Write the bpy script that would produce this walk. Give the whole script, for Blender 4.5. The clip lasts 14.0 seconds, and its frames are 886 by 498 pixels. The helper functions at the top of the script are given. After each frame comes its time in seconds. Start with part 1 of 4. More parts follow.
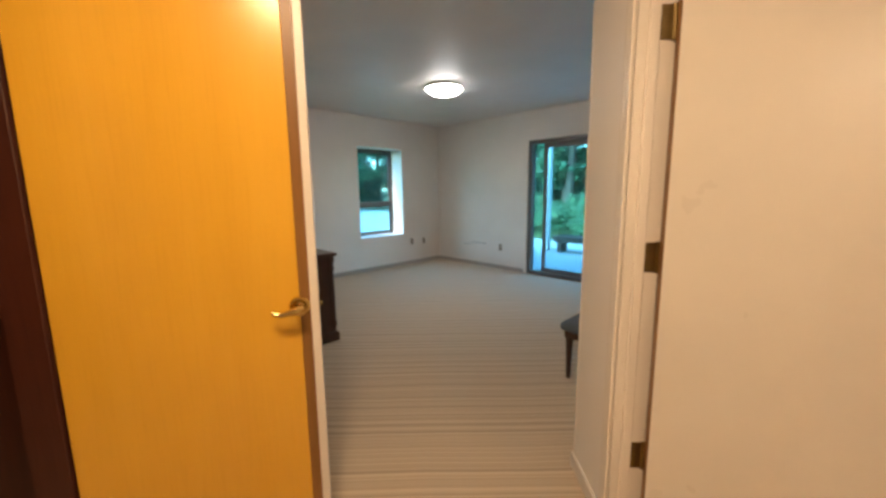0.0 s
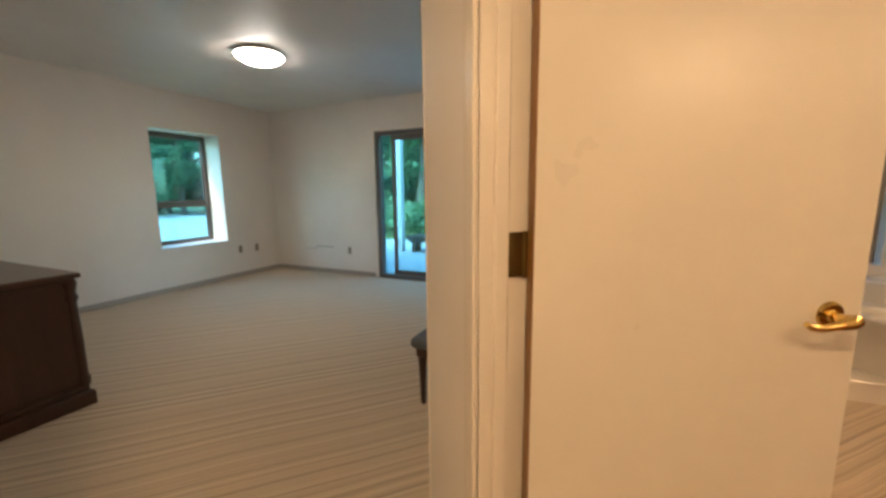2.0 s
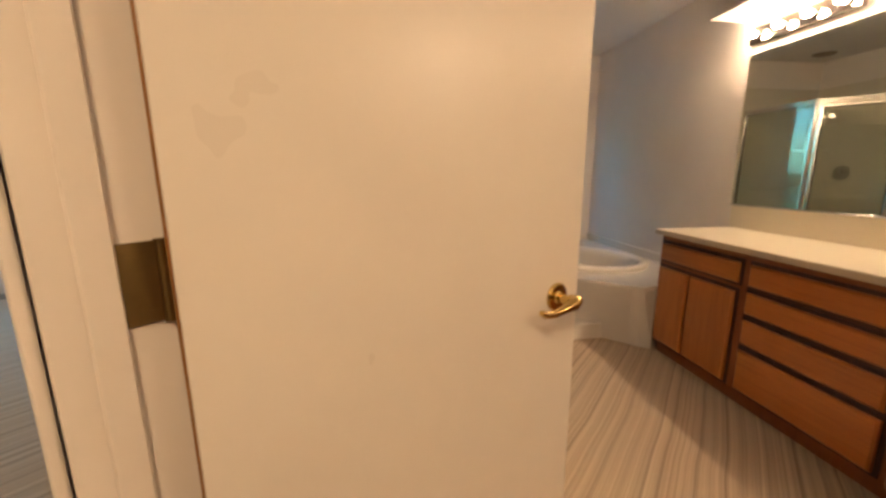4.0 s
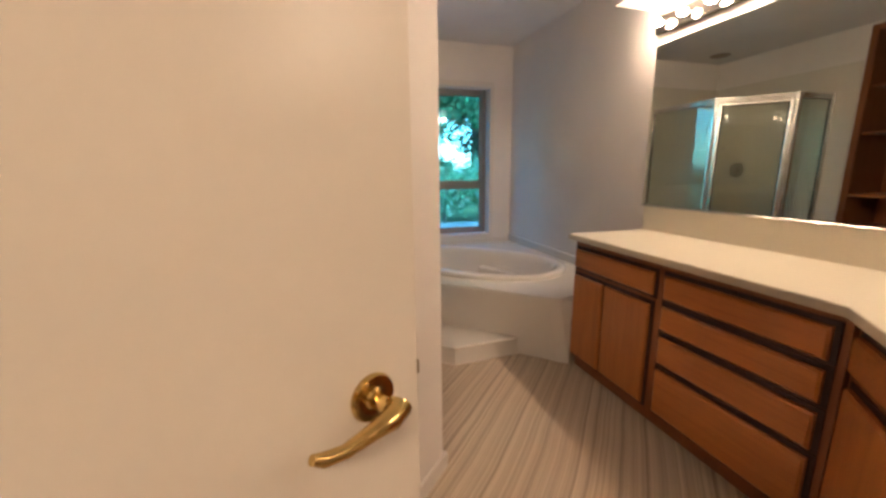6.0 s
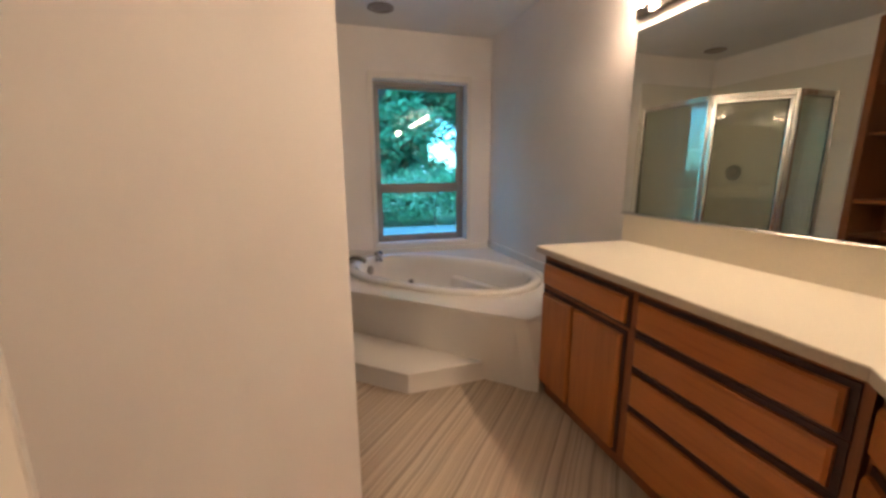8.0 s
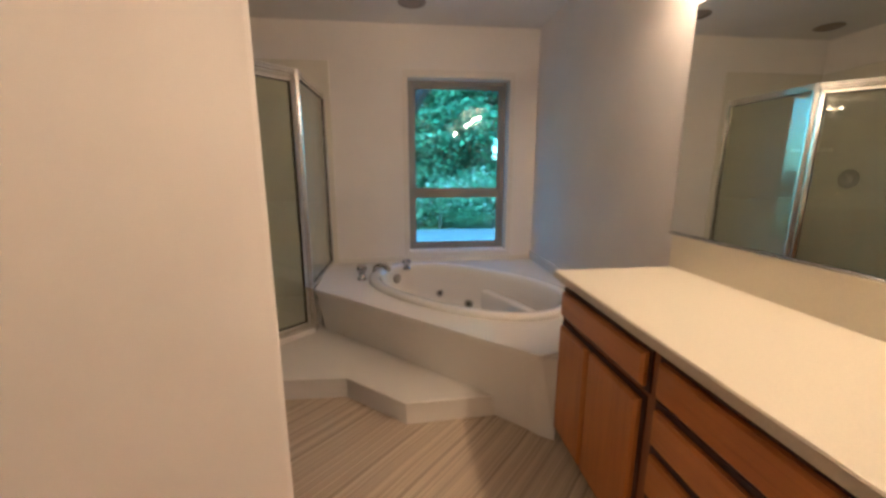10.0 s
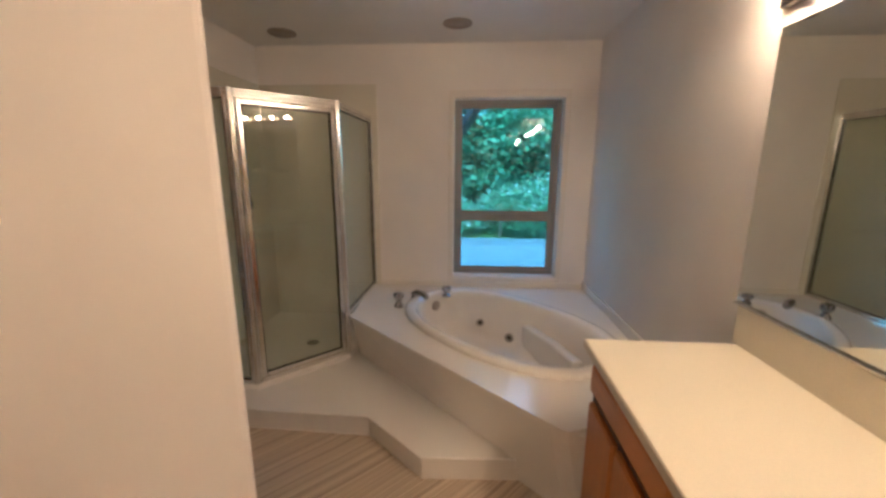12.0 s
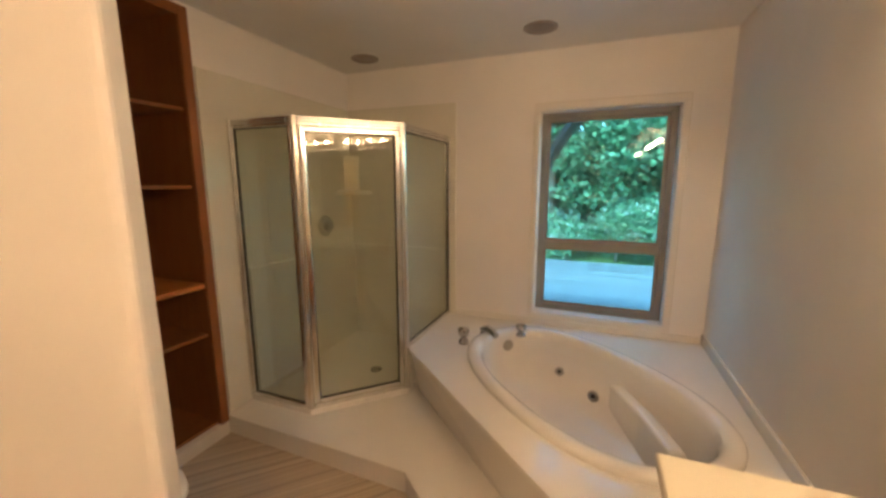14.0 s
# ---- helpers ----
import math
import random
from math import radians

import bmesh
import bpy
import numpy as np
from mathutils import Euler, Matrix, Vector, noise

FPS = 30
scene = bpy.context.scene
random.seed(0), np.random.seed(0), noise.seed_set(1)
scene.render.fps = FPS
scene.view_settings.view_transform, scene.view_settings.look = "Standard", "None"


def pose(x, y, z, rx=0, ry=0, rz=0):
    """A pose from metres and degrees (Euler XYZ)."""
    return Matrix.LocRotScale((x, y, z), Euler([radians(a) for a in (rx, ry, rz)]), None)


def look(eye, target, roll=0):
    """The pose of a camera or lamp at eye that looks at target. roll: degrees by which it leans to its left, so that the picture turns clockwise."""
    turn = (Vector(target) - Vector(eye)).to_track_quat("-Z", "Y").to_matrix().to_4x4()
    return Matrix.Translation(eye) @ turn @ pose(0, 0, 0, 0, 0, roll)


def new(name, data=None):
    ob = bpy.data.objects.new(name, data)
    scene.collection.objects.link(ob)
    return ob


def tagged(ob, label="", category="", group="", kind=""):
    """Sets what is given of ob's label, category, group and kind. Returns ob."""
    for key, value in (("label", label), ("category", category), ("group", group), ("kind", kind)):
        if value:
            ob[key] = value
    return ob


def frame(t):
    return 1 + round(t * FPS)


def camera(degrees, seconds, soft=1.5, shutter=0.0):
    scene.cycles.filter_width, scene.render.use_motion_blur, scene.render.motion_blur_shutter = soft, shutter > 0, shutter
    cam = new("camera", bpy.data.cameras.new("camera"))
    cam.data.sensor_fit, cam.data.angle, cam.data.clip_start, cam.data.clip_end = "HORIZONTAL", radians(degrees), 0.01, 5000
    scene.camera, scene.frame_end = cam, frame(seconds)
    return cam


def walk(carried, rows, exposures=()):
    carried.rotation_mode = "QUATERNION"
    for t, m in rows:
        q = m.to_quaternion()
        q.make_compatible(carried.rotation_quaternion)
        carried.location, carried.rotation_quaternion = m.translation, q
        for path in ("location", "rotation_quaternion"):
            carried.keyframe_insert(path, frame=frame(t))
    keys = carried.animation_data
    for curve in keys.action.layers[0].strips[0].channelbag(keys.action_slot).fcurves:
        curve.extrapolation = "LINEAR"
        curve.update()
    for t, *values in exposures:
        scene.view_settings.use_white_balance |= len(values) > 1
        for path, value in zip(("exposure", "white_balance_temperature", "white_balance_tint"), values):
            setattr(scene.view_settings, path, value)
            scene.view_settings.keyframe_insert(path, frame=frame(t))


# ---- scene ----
cam = camera(98.4, 14.0, soft=3.0)
PATH = [
    (0, (0.294, 0.114, 1.284), (-1.116, 1.499, 0.98), -0.6),
    (0.5, (0.191, 0.266, 1.264), (-1.169, 1.701, 0.963), -0.1),
    (1, (0.146, 0.394, 1.25), (-1.098, 1.931, 0.95), -0.5),
    (1.5, (0.099, 0.518, 1.222), (-0.944, 2.198, 0.921), -0.6),
    (2, (0.086, 0.654, 1.198), (-0.737, 2.451, 0.898), -0.6),
    (2.5, (0.106, 0.742, 1.185), (-0.484, 2.63, 0.888), -0.4),
    (3, (0.091, 0.83, 1.167), (-0.205, 2.784, 0.856), -0.4),
    (3.5, (0.102, 0.9, 1.176), (0.123, 2.869, 0.827), -0.2),
    (4, (0.181, 1.002, 1.182), (0.428, 2.949, 0.798), -0.3),
    (6.5, (0.578, 1.414, 1.201), (1.155, 3.287, 0.802), -0.4),
    (7, (0.642, 1.481, 1.204), (1.234, 3.349, 0.805), -0.2),
    (7.5, (0.718, 1.526, 1.194), (1.308, 3.395, 0.8), -0.2),
    (8, (0.842, 1.549, 1.204), (1.401, 3.428, 0.807), -0.3),
    (10.5, (1.256, 1.744, 1.282), (1.369, 3.7, 0.878), 0.1),
    (11, (1.304, 1.753, 1.344), (1.331, 3.71, 0.933), 0.2),
    (11.5, (1.355, 1.804, 1.397), (1.303, 3.761, 0.987), 0.3),
    (12, (1.409, 1.882, 1.448), (1.273, 3.835, 1.039), 0.2),
    (12.5, (1.5, 1.966, 1.478), (1.247, 3.907, 1.069), 0.1),
    (13, (1.577, 2.037, 1.497), (1.12, 3.945, 1.104), 0.2),
    (13.5, (1.61, 2.13, 1.506), (0.984, 3.995, 1.143), 0.1),
    (14, (1.655, 2.234, 1.505), (0.937, 4.07, 1.168), -0.1),
]
EXPOSURE = ((0.0, 1.36, 6150.0, 10.0), (1.5, 1.32, 6450.0, 10.0), (2.5, 1.24, 7000.0, 10.0), (3.5, 1.28, 6900.0, 10.0), (4.2, 1.24, 5900.0, 11.0), (6.5, 1.25, 5400.0, 11.0), (8.0, 1.22, 5450.0, 11.0), (11.0, 1.20, 5500.0, 11.0), (12.5, 1.19, 5500.0, 11.0), (14.0, 1.40, 6700.0, 10.0))
walk(cam, [(t, look(eye, target, roll)) for t, eye, target, roll in PATH], EXPOSURE)

# ---- light ----
world = bpy.data.worlds.new("sky")
scene.world = world
world.use_nodes = True
wn = world.node_tree.nodes
sky = wn.new("ShaderNodeTexSky")
sky.sky_type = "NISHITA"
sky.sun_disc = False
sky.sun_elevation = radians(48)
sky.sun_rotation = radians(200)
world.node_tree.links.new(sky.outputs[0], wn["Background"].inputs[0])
wn["Background"].inputs[1].default_value = 1.3
sun_data = bpy.data.lights.new("sun", "SUN")
sun_data.energy, sun_data.angle, sun_data.color = 2.8, radians(14), (1.0, 0.96, 0.88)
sun = new("sun", sun_data)
sun.matrix_world = look((0, 0, 30), (0 - 30 * math.sin(radians(200)) * 0.9, 0 - 30 * math.cos(radians(200)) * 0.9, 0))
BULB = 126.0
DOME = 19.0
HALL = 44.0


# ---- materials ----
class Nodes:
    """A node material with a Principled shader; small helpers to wire it."""

    def __init__(self, name):
        self.m = bpy.data.materials.new(name)
        self.m.use_nodes = True
        self.t = self.m.node_tree
        self.b = self.t.nodes["Principled BSDF"]

    def node(self, kind, **sets):
        n = self.t.nodes.new(kind)
        for k, v in sets.items():
            n.inputs[k.replace("_", " ")].default_value = v
        return n

    def link(self, a, b):
        self.t.links.new(a, b)

    def coord(self, scale=(1, 1, 1), rot=(0, 0, 0)):
        g = self.t.nodes.new("ShaderNodeNewGeometry")
        mp = self.t.nodes.new("ShaderNodeMapping")
        mp.inputs["Scale"].default_value = scale
        mp.inputs["Rotation"].default_value = rot
        self.link(g.outputs["Position"], mp.inputs[0])
        return mp.outputs[0]

    def noise(self, vec, scale, detail=4.0, rough=0.55):
        n = self.node("ShaderNodeTexNoise", Scale=scale, Detail=detail, Roughness=rough)
        self.link(vec, n.inputs["Vector"])
        return n.outputs[0]

    def ramp(self, fac, stops):
        r = self.t.nodes.new("ShaderNodeValToRGB")
        e = r.color_ramp.elements
        while len(e) < len(stops):
            e.new(0.5)
        for el, (p, c) in zip(e, stops):
            el.position, el.color = p, (*c, 1)
        self.link(fac, r.inputs[0])
        return r.outputs[0]

    def mix(self, a, b, fac, kind="MIX"):
        n = self.t.nodes.new("ShaderNodeMix")
        n.data_type, n.blend_type = "RGBA", kind
        for v, i in ((fac, 0), (a, 6), (b, 7)):
            if hasattr(v, "is_linked"):
                self.link(v, n.inputs[i])
            elif i == 0:
                n.inputs[0].default_value = v
            else:
                n.inputs[i].default_value = (*v, 1)
        return n.outputs[2]

    def bump(self, height, strength=0.3, distance=0.002):
        n = self.node("ShaderNodeBump", Strength=strength, Distance=distance)
        self.link(height, n.inputs["Height"])
        self.link(n.outputs[0], self.b.inputs["Normal"])

    def base(self, c):
        if hasattr(c, "is_linked"):
            self.link(c, self.b.inputs["Base Color"])
        else:
            self.b.inputs["Base Color"].default_value = (*c, 1)

    def set(self, **sets):
        for k, v in sets.items():
            s = self.b.inputs[k.replace("_", " ")]
            if hasattr(v, "is_linked"):
                self.link(v, s)
            else:
                s.default_value = v
        return self.m


def paint(name, c, rough=0.6, grain=0.3, scale=90):
    n = Nodes(name)
    v = n.coord()
    big = n.noise(v, 1.3, 3)
    c2 = tuple(x * 0.9 for x in c)
    n.base(n.ramp(big, [(0.3, c2), (0.7, c)]))
    n.bump(n.noise(v, scale, 5), grain, 0.001)
    r = n.node("ShaderNodeMapRange")
    n.link(n.noise(v, 5, 3), r.inputs[0])
    r.inputs["To Min"].default_value, r.inputs["To Max"].default_value = rough - 0.07, rough + 0.07
    return n.set(Roughness=r.outputs[0])


def wood(name, dark, light, axis=2, rough=0.35, fine=1.0, coat=0.0, pore=0.22):
    n = Nodes(name)
    s = [26 * fine, 26 * fine, 26 * fine]
    s[axis] = 1.6 * fine
    v = n.coord(tuple(s))
    g = n.noise(v, 1.0, 6, 0.62)
    s2 = [150.0, 150.0, 150.0]
    s2[axis] = 5.0
    pores = n.noise(n.coord(tuple(s2)), 1.0, 3)
    big = n.noise(n.coord(), 2.2, 2)
    col = n.ramp(g, [(0.28, dark), (0.5, tuple((a + b) / 2 for a, b in zip(dark, light))), (0.72, light)])
    col = n.mix(col, n.ramp(pores, [(0.35, tuple(x * 0.55 for x in dark)), (0.5, light)]), pore)
    col = n.mix(col, n.ramp(big, [(0.3, dark), (0.7, light)]), 0.25)
    n.base(col)
    n.bump(pores, 0.12, 0.001)
    return n.set(Roughness=rough, Coat_Weight=coat, Coat_Roughness=0.2)


def metal(name, c, rough, wear=0.06):
    n = Nodes(name)
    v = n.coord()
    r = n.node("ShaderNodeMapRange")
    n.link(n.noise(v, 40, 4), r.inputs[0])
    r.inputs["To Min"].default_value, r.inputs["To Max"].default_value = max(0.02, rough - wear), rough + wear
    n.base(n.ramp(n.noise(v, 18, 3), [(0.3, tuple(x * 0.82 for x in c)), (0.7, c)]))
    return n.set(Metallic=1.0, Roughness=r.outputs[0])


def plain(name, c, rough=0.5, scale=30, var=0.85, bump=0.1, **sets):
    n = Nodes(name)
    v = n.coord()
    n.base(n.ramp(n.noise(v, scale, 4), [(0.3, tuple(x * var for x in c)), (0.7, c)]))
    n.bump(n.noise(v, scale * 4, 3), bump, 0.001)
    return n.set(Roughness=rough, **sets)


def glow(name, c, strength):
    n = Nodes(name)
    n.base(c)
    return n.set(Roughness=0.3, Emission_Color=(*c, 1), Emission_Strength=strength)


def carpet_material():
    n = Nodes("striped_carpet")
    turn = radians(-46)
    along = n.coord((1, 1, 1), (0, 0, turn))
    sep = n.t.nodes.new("ShaderNodeSeparateXYZ")
    n.link(along, sep.inputs[0])
    wob = n.noise(n.coord((1.2, 1.2, 1.2)), 1.0, 2)
    com = n.t.nodes.new("ShaderNodeCombineXYZ")
    md = n.t.nodes.new("ShaderNodeMath")
    md.operation = "MULTIPLY_ADD"
    md.inputs[1].default_value = 0.05
    n.link(wob, md.inputs[0])
    n.link(sep.outputs[1], md.inputs[2])
    n.link(md.outputs[0], com.inputs[1])
    st = n.node("ShaderNodeMapping")
    st.inputs["Scale"].default_value = (1, 34, 1)
    n.link(com.outputs[0], st.inputs[0])
    lines = n.noise(st.outputs[0], 1.0, 2, 0.7)
    fine = n.node("ShaderNodeMapping")
    fine.inputs["Scale"].default_value = (1, 95, 1)
    n.link(com.outputs[0], fine.inputs[0])
    thin = n.noise(fine.outputs[0], 1.0, 1, 0.5)
    col = n.ramp(lines, [(0.35, (0.18, 0.125, 0.08)), (0.42, (0.41, 0.31, 0.21)), (0.55, (0.60, 0.47, 0.33)), (0.66, (0.76, 0.63, 0.46))])
    col = n.mix(col, n.ramp(thin, [(0.4, (0.33, 0.245, 0.165)), (0.6, (0.68, 0.55, 0.40))]), 0.32)
    tuft = n.noise(n.coord(), 420, 3)
    col = n.mix(col, n.ramp(tuft, [(0.3, (0.25, 0.21, 0.16)), (0.7, (0.66, 0.57, 0.45))]), 0.25)
    n.base(col)
    add = n.t.nodes.new("ShaderNodeMath")
    n.link(lines, add.inputs[0])
    n.link(tuft, add.inputs[1])
    n.bump(add.outputs[0], 0.6, 0.004)
    return n.set(Roughness=0.95, Sheen_Weight=0.15)


def glass_material(name, tint, rough=0.0, reflect=0.06, body=0.0):
    """A thin pane: a tinted transparent shader with gloss that grows at grazing angles, and some body where the glass is frosted."""
    m = bpy.data.materials.new(name)
    m.use_nodes = True
    t = m.node_tree
    t.nodes.remove(t.nodes["Principled BSDF"])
    out = t.nodes["Material Output"]
    tr = t.nodes.new("ShaderNodeBsdfTransparent")
    tr.inputs[0].default_value = (*tint, 1)
    first = tr.outputs[0]
    if body:
        df = t.nodes.new("ShaderNodeBsdfTranslucent")
        df.inputs[0].default_value = (0.62, 0.66, 0.58, 1)
        d2 = t.nodes.new("ShaderNodeBsdfDiffuse")
        d2.inputs[0].default_value = (0.42, 0.44, 0.37, 1)
        mm = t.nodes.new("ShaderNodeMixShader")
        mm.inputs[0].default_value = 0.5
        t.links.new(df.outputs[0], mm.inputs[1])
        t.links.new(d2.outputs[0], mm.inputs[2])
        m2 = t.nodes.new("ShaderNodeMixShader")
        m2.inputs[0].default_value = body
        t.links.new(first, m2.inputs[1])
        t.links.new(mm.outputs[0], m2.inputs[2])
        first = m2.outputs[0]
    gl = t.nodes.new("ShaderNodeBsdfGlossy")
    gl.inputs["Roughness"].default_value = rough
    lw = t.nodes.new("ShaderNodeLayerWeight")
    lw.inputs[0].default_value = 0.5
    pw = t.nodes.new("ShaderNodeMath")
    pw.operation = "POWER"
    pw.inputs[1].default_value = 4.5
    t.links.new(lw.outputs["Facing"], pw.inputs[0])
    fr = t.nodes.new("ShaderNodeMath")
    fr.operation = "MULTIPLY_ADD"
    fr.inputs[1].default_value = 0.85
    fr.inputs[2].default_value = reflect
    t.links.new(pw.outputs[0], fr.inputs[0])
    mx = t.nodes.new("ShaderNodeMixShader")
    t.links.new(fr.outputs[0], mx.inputs[0])
    t.links.new(first, mx.inputs[1])
    t.links.new(gl.outputs[0], mx.inputs[2])
    t.links.new(mx.outputs[0], out.inputs[0])
    return m


def leaf_material(name, dark, light, trans=0.35):
    n = Nodes(name)
    g = n.t.nodes.new("ShaderNodeNewGeometry")
    c = n.ramp(g.outputs["Random Per Island"], [(0.0, dark), (0.6, light), (1.0, tuple(min(1, x * 1.25) for x in light))])
    n.base(c)
    return n.set(Roughness=0.55, Transmission_Weight=0.0, Subsurface_Weight=0.0)


WALL = paint("wall_paint", (0.74, 0.69, 0.63))
BATHWALL = paint("bath_wall_paint", (0.84, 0.79, 0.74))
CEIL = paint("ceiling_paint", (0.76, 0.74, 0.71), 0.5, 0.5, 140)
TRIM = paint("trim_paint", (0.78, 0.72, 0.65), 0.35, 0.08, 60)
DOORW = paint("door_enamel", (0.77, 0.71, 0.63), 0.3, 0.04, 40)
GOLD = wood("varnished_gold_veneer", (0.66, 0.345, 0.022), (0.74, 0.41, 0.032), 2, 0.26, 0.2, 0.5, 0.07)
BROWNW = wood("dark_brown_wood", (0.16, 0.07, 0.015), (0.26, 0.12, 0.03), 2, 0.4)
REDWOOD = wood("dark_red_wood", (0.05, 0.012, 0.006), (0.09, 0.024, 0.01), 2, 0.5)
OAK = wood("honey_oak", (0.36, 0.105, 0.014), (0.54, 0.19, 0.034), 1, 0.36, 1.0, 0.2)
OAKV = wood("honey_oak_upright", (0.36, 0.105, 0.014), (0.54, 0.19, 0.034), 2, 0.36, 1.0, 0.2)
OAKD = wood("oak_face_frame", (0.19, 0.058, 0.014), (0.30, 0.10, 0.026), 2, 0.42)
# Near-black brown: stained edging plus the shadow in the finger grooves.
GROOVE = wood("stain_and_shade_groove", (0.030, 0.010, 0.006), (0.06, 0.02, 0.012), 1, 0.5)
SHELFW = wood("closet_wood", (0.22, 0.072, 0.018), (0.33, 0.12, 0.032), 2, 0.5)
DARKW = wood("mahogany_dresser", (0.030, 0.012, 0.008), (0.055, 0.022, 0.013), 2, 0.4, 0.8, 0.2)
DRTOP = wood("mahogany_top", (0.055, 0.028, 0.02), (0.085, 0.045, 0.033), 0, 0.32, 0.8, 0.3)
COUNTER = plain("cream_laminate", (0.74, 0.68, 0.54), 0.32, 160, 0.94, 0.03)
ACRYL = plain("white_acrylic", (0.78, 0.735, 0.67), 0.14, 3, 0.96, 0.01, Coat_Weight=0.4)
SURR = plain("shower_surround", (0.72, 0.68, 0.58), 0.16, 4, 0.96, 0.015)
CHROME = metal("chrome", (0.86, 0.85, 0.83), 0.1)
DULLCH = metal("dull_plated_cover", (0.42, 0.38, 0.34), 0.35)
ALU = metal("bright_aluminium", (0.80, 0.78, 0.74), 0.2)
BRASS = metal("polished_brass", (0.66, 0.48, 0.17), 0.16)
BRONZE = metal("antique_hinge", (0.26, 0.185, 0.075), 0.42)
TAUPE = plain("taupe_window_frame", (0.26, 0.235, 0.21), 0.45, 20, 0.9)
DARKFR = plain("dark_slider_frame", (0.11, 0.095, 0.085), 0.45, 20, 0.85)
GASKET = plain("dark_gasket", (0.03, 0.025, 0.02), 0.6, 40, 0.8)
GLASS = glass_material("window_glass", (0.36, 0.60, 0.635), 0.0, 0.045)
SHGLASS = glass_material("obscure_shower_glass", (0.93, 0.95, 0.88), 0.004, 0.07, 0.2)
IVORY = plain("ivory_plastic", (0.45, 0.38, 0.30), 0.4, 50, 0.9)
SMUDGE = plain("wall_scuff", (0.42, 0.40, 0.38), 0.7, 60, 0.7)
CLOTH = plain("slate_cushion", (0.10, 0.13, 0.17), 0.9, 220, 0.7, 0.5)
BULBM = glow("bulb_glow", (1.0, 0.68, 0.41), BULB)
HALLM = glow("hall_dome_glow", (1.0, 0.68, 0.38), HALL)
DOMEM = glow("dome_glow", (1.0, 0.92, 0.83), DOME)
CANM = plain("can_trim", (0.30, 0.25, 0.21), 0.5, 30, 0.85)
CARPET = carpet_material()


def deck_material():
    n = Nodes("weathered_deck")
    grain = n.noise(n.coord((1.2, 40, 40)), 1.0, 5, 0.65)
    col = n.ramp(grain, [(0.3, (0.09, 0.088, 0.092)), (0.7, (0.33, 0.315, 0.325))])
    oi = n.t.nodes.new("ShaderNodeObjectInfo")
    col = n.mix(col, n.ramp(oi.outputs["Random"], [(0.0, (0.09, 0.09, 0.094)), (1.0, (0.38, 0.365, 0.375))]), 0.45)
    n.base(col)
    n.bump(grain, 0.4, 0.003)
    return n.set(Roughness=0.85)


DECKM = deck_material()
CONC = plain("patio_concrete", (0.46, 0.47, 0.48), 0.85, 6, 0.82, 0.5)
GRASS = plain("lawn_grass", (0.13, 0.19, 0.05), 0.9, 3, 0.55, 0.9)
GRAVEL = plain("pale_drive", (0.45, 0.44, 0.41), 0.9, 8, 0.8, 0.6)
BARK = plain("bark", (0.16, 0.12, 0.09), 0.95, 18, 0.5, 0.9)
LEAF1 = leaf_material("maple_leaves", (0.026, 0.085, 0.045), (0.08, 0.19, 0.085))
LEAF2 = leaf_material("fir_needles", (0.014, 0.055, 0.04), (0.045, 0.125, 0.085))
LEAF3 = leaf_material("shrub_leaves", (0.045, 0.12, 0.06), (0.14, 0.27, 0.13))
BLOOM = leaf_material("pale_blossom", (0.4, 0.45, 0.36), (0.6, 0.62, 0.52))
EAVE = wood("dark_eave_timber", (0.05, 0.035, 0.025), (0.09, 0.06, 0.045), 0, 0.7)
SIDING = plain("stained_siding", (0.20, 0.14, 0.10), 0.8, 12, 0.7, 0.4)
m_mirror = Nodes("silvered_mirror")
m_mirror.base((0.80, 0.82, 0.76))
MIRROR = m_mirror.set(Metallic=1.0, Roughness=0.015)


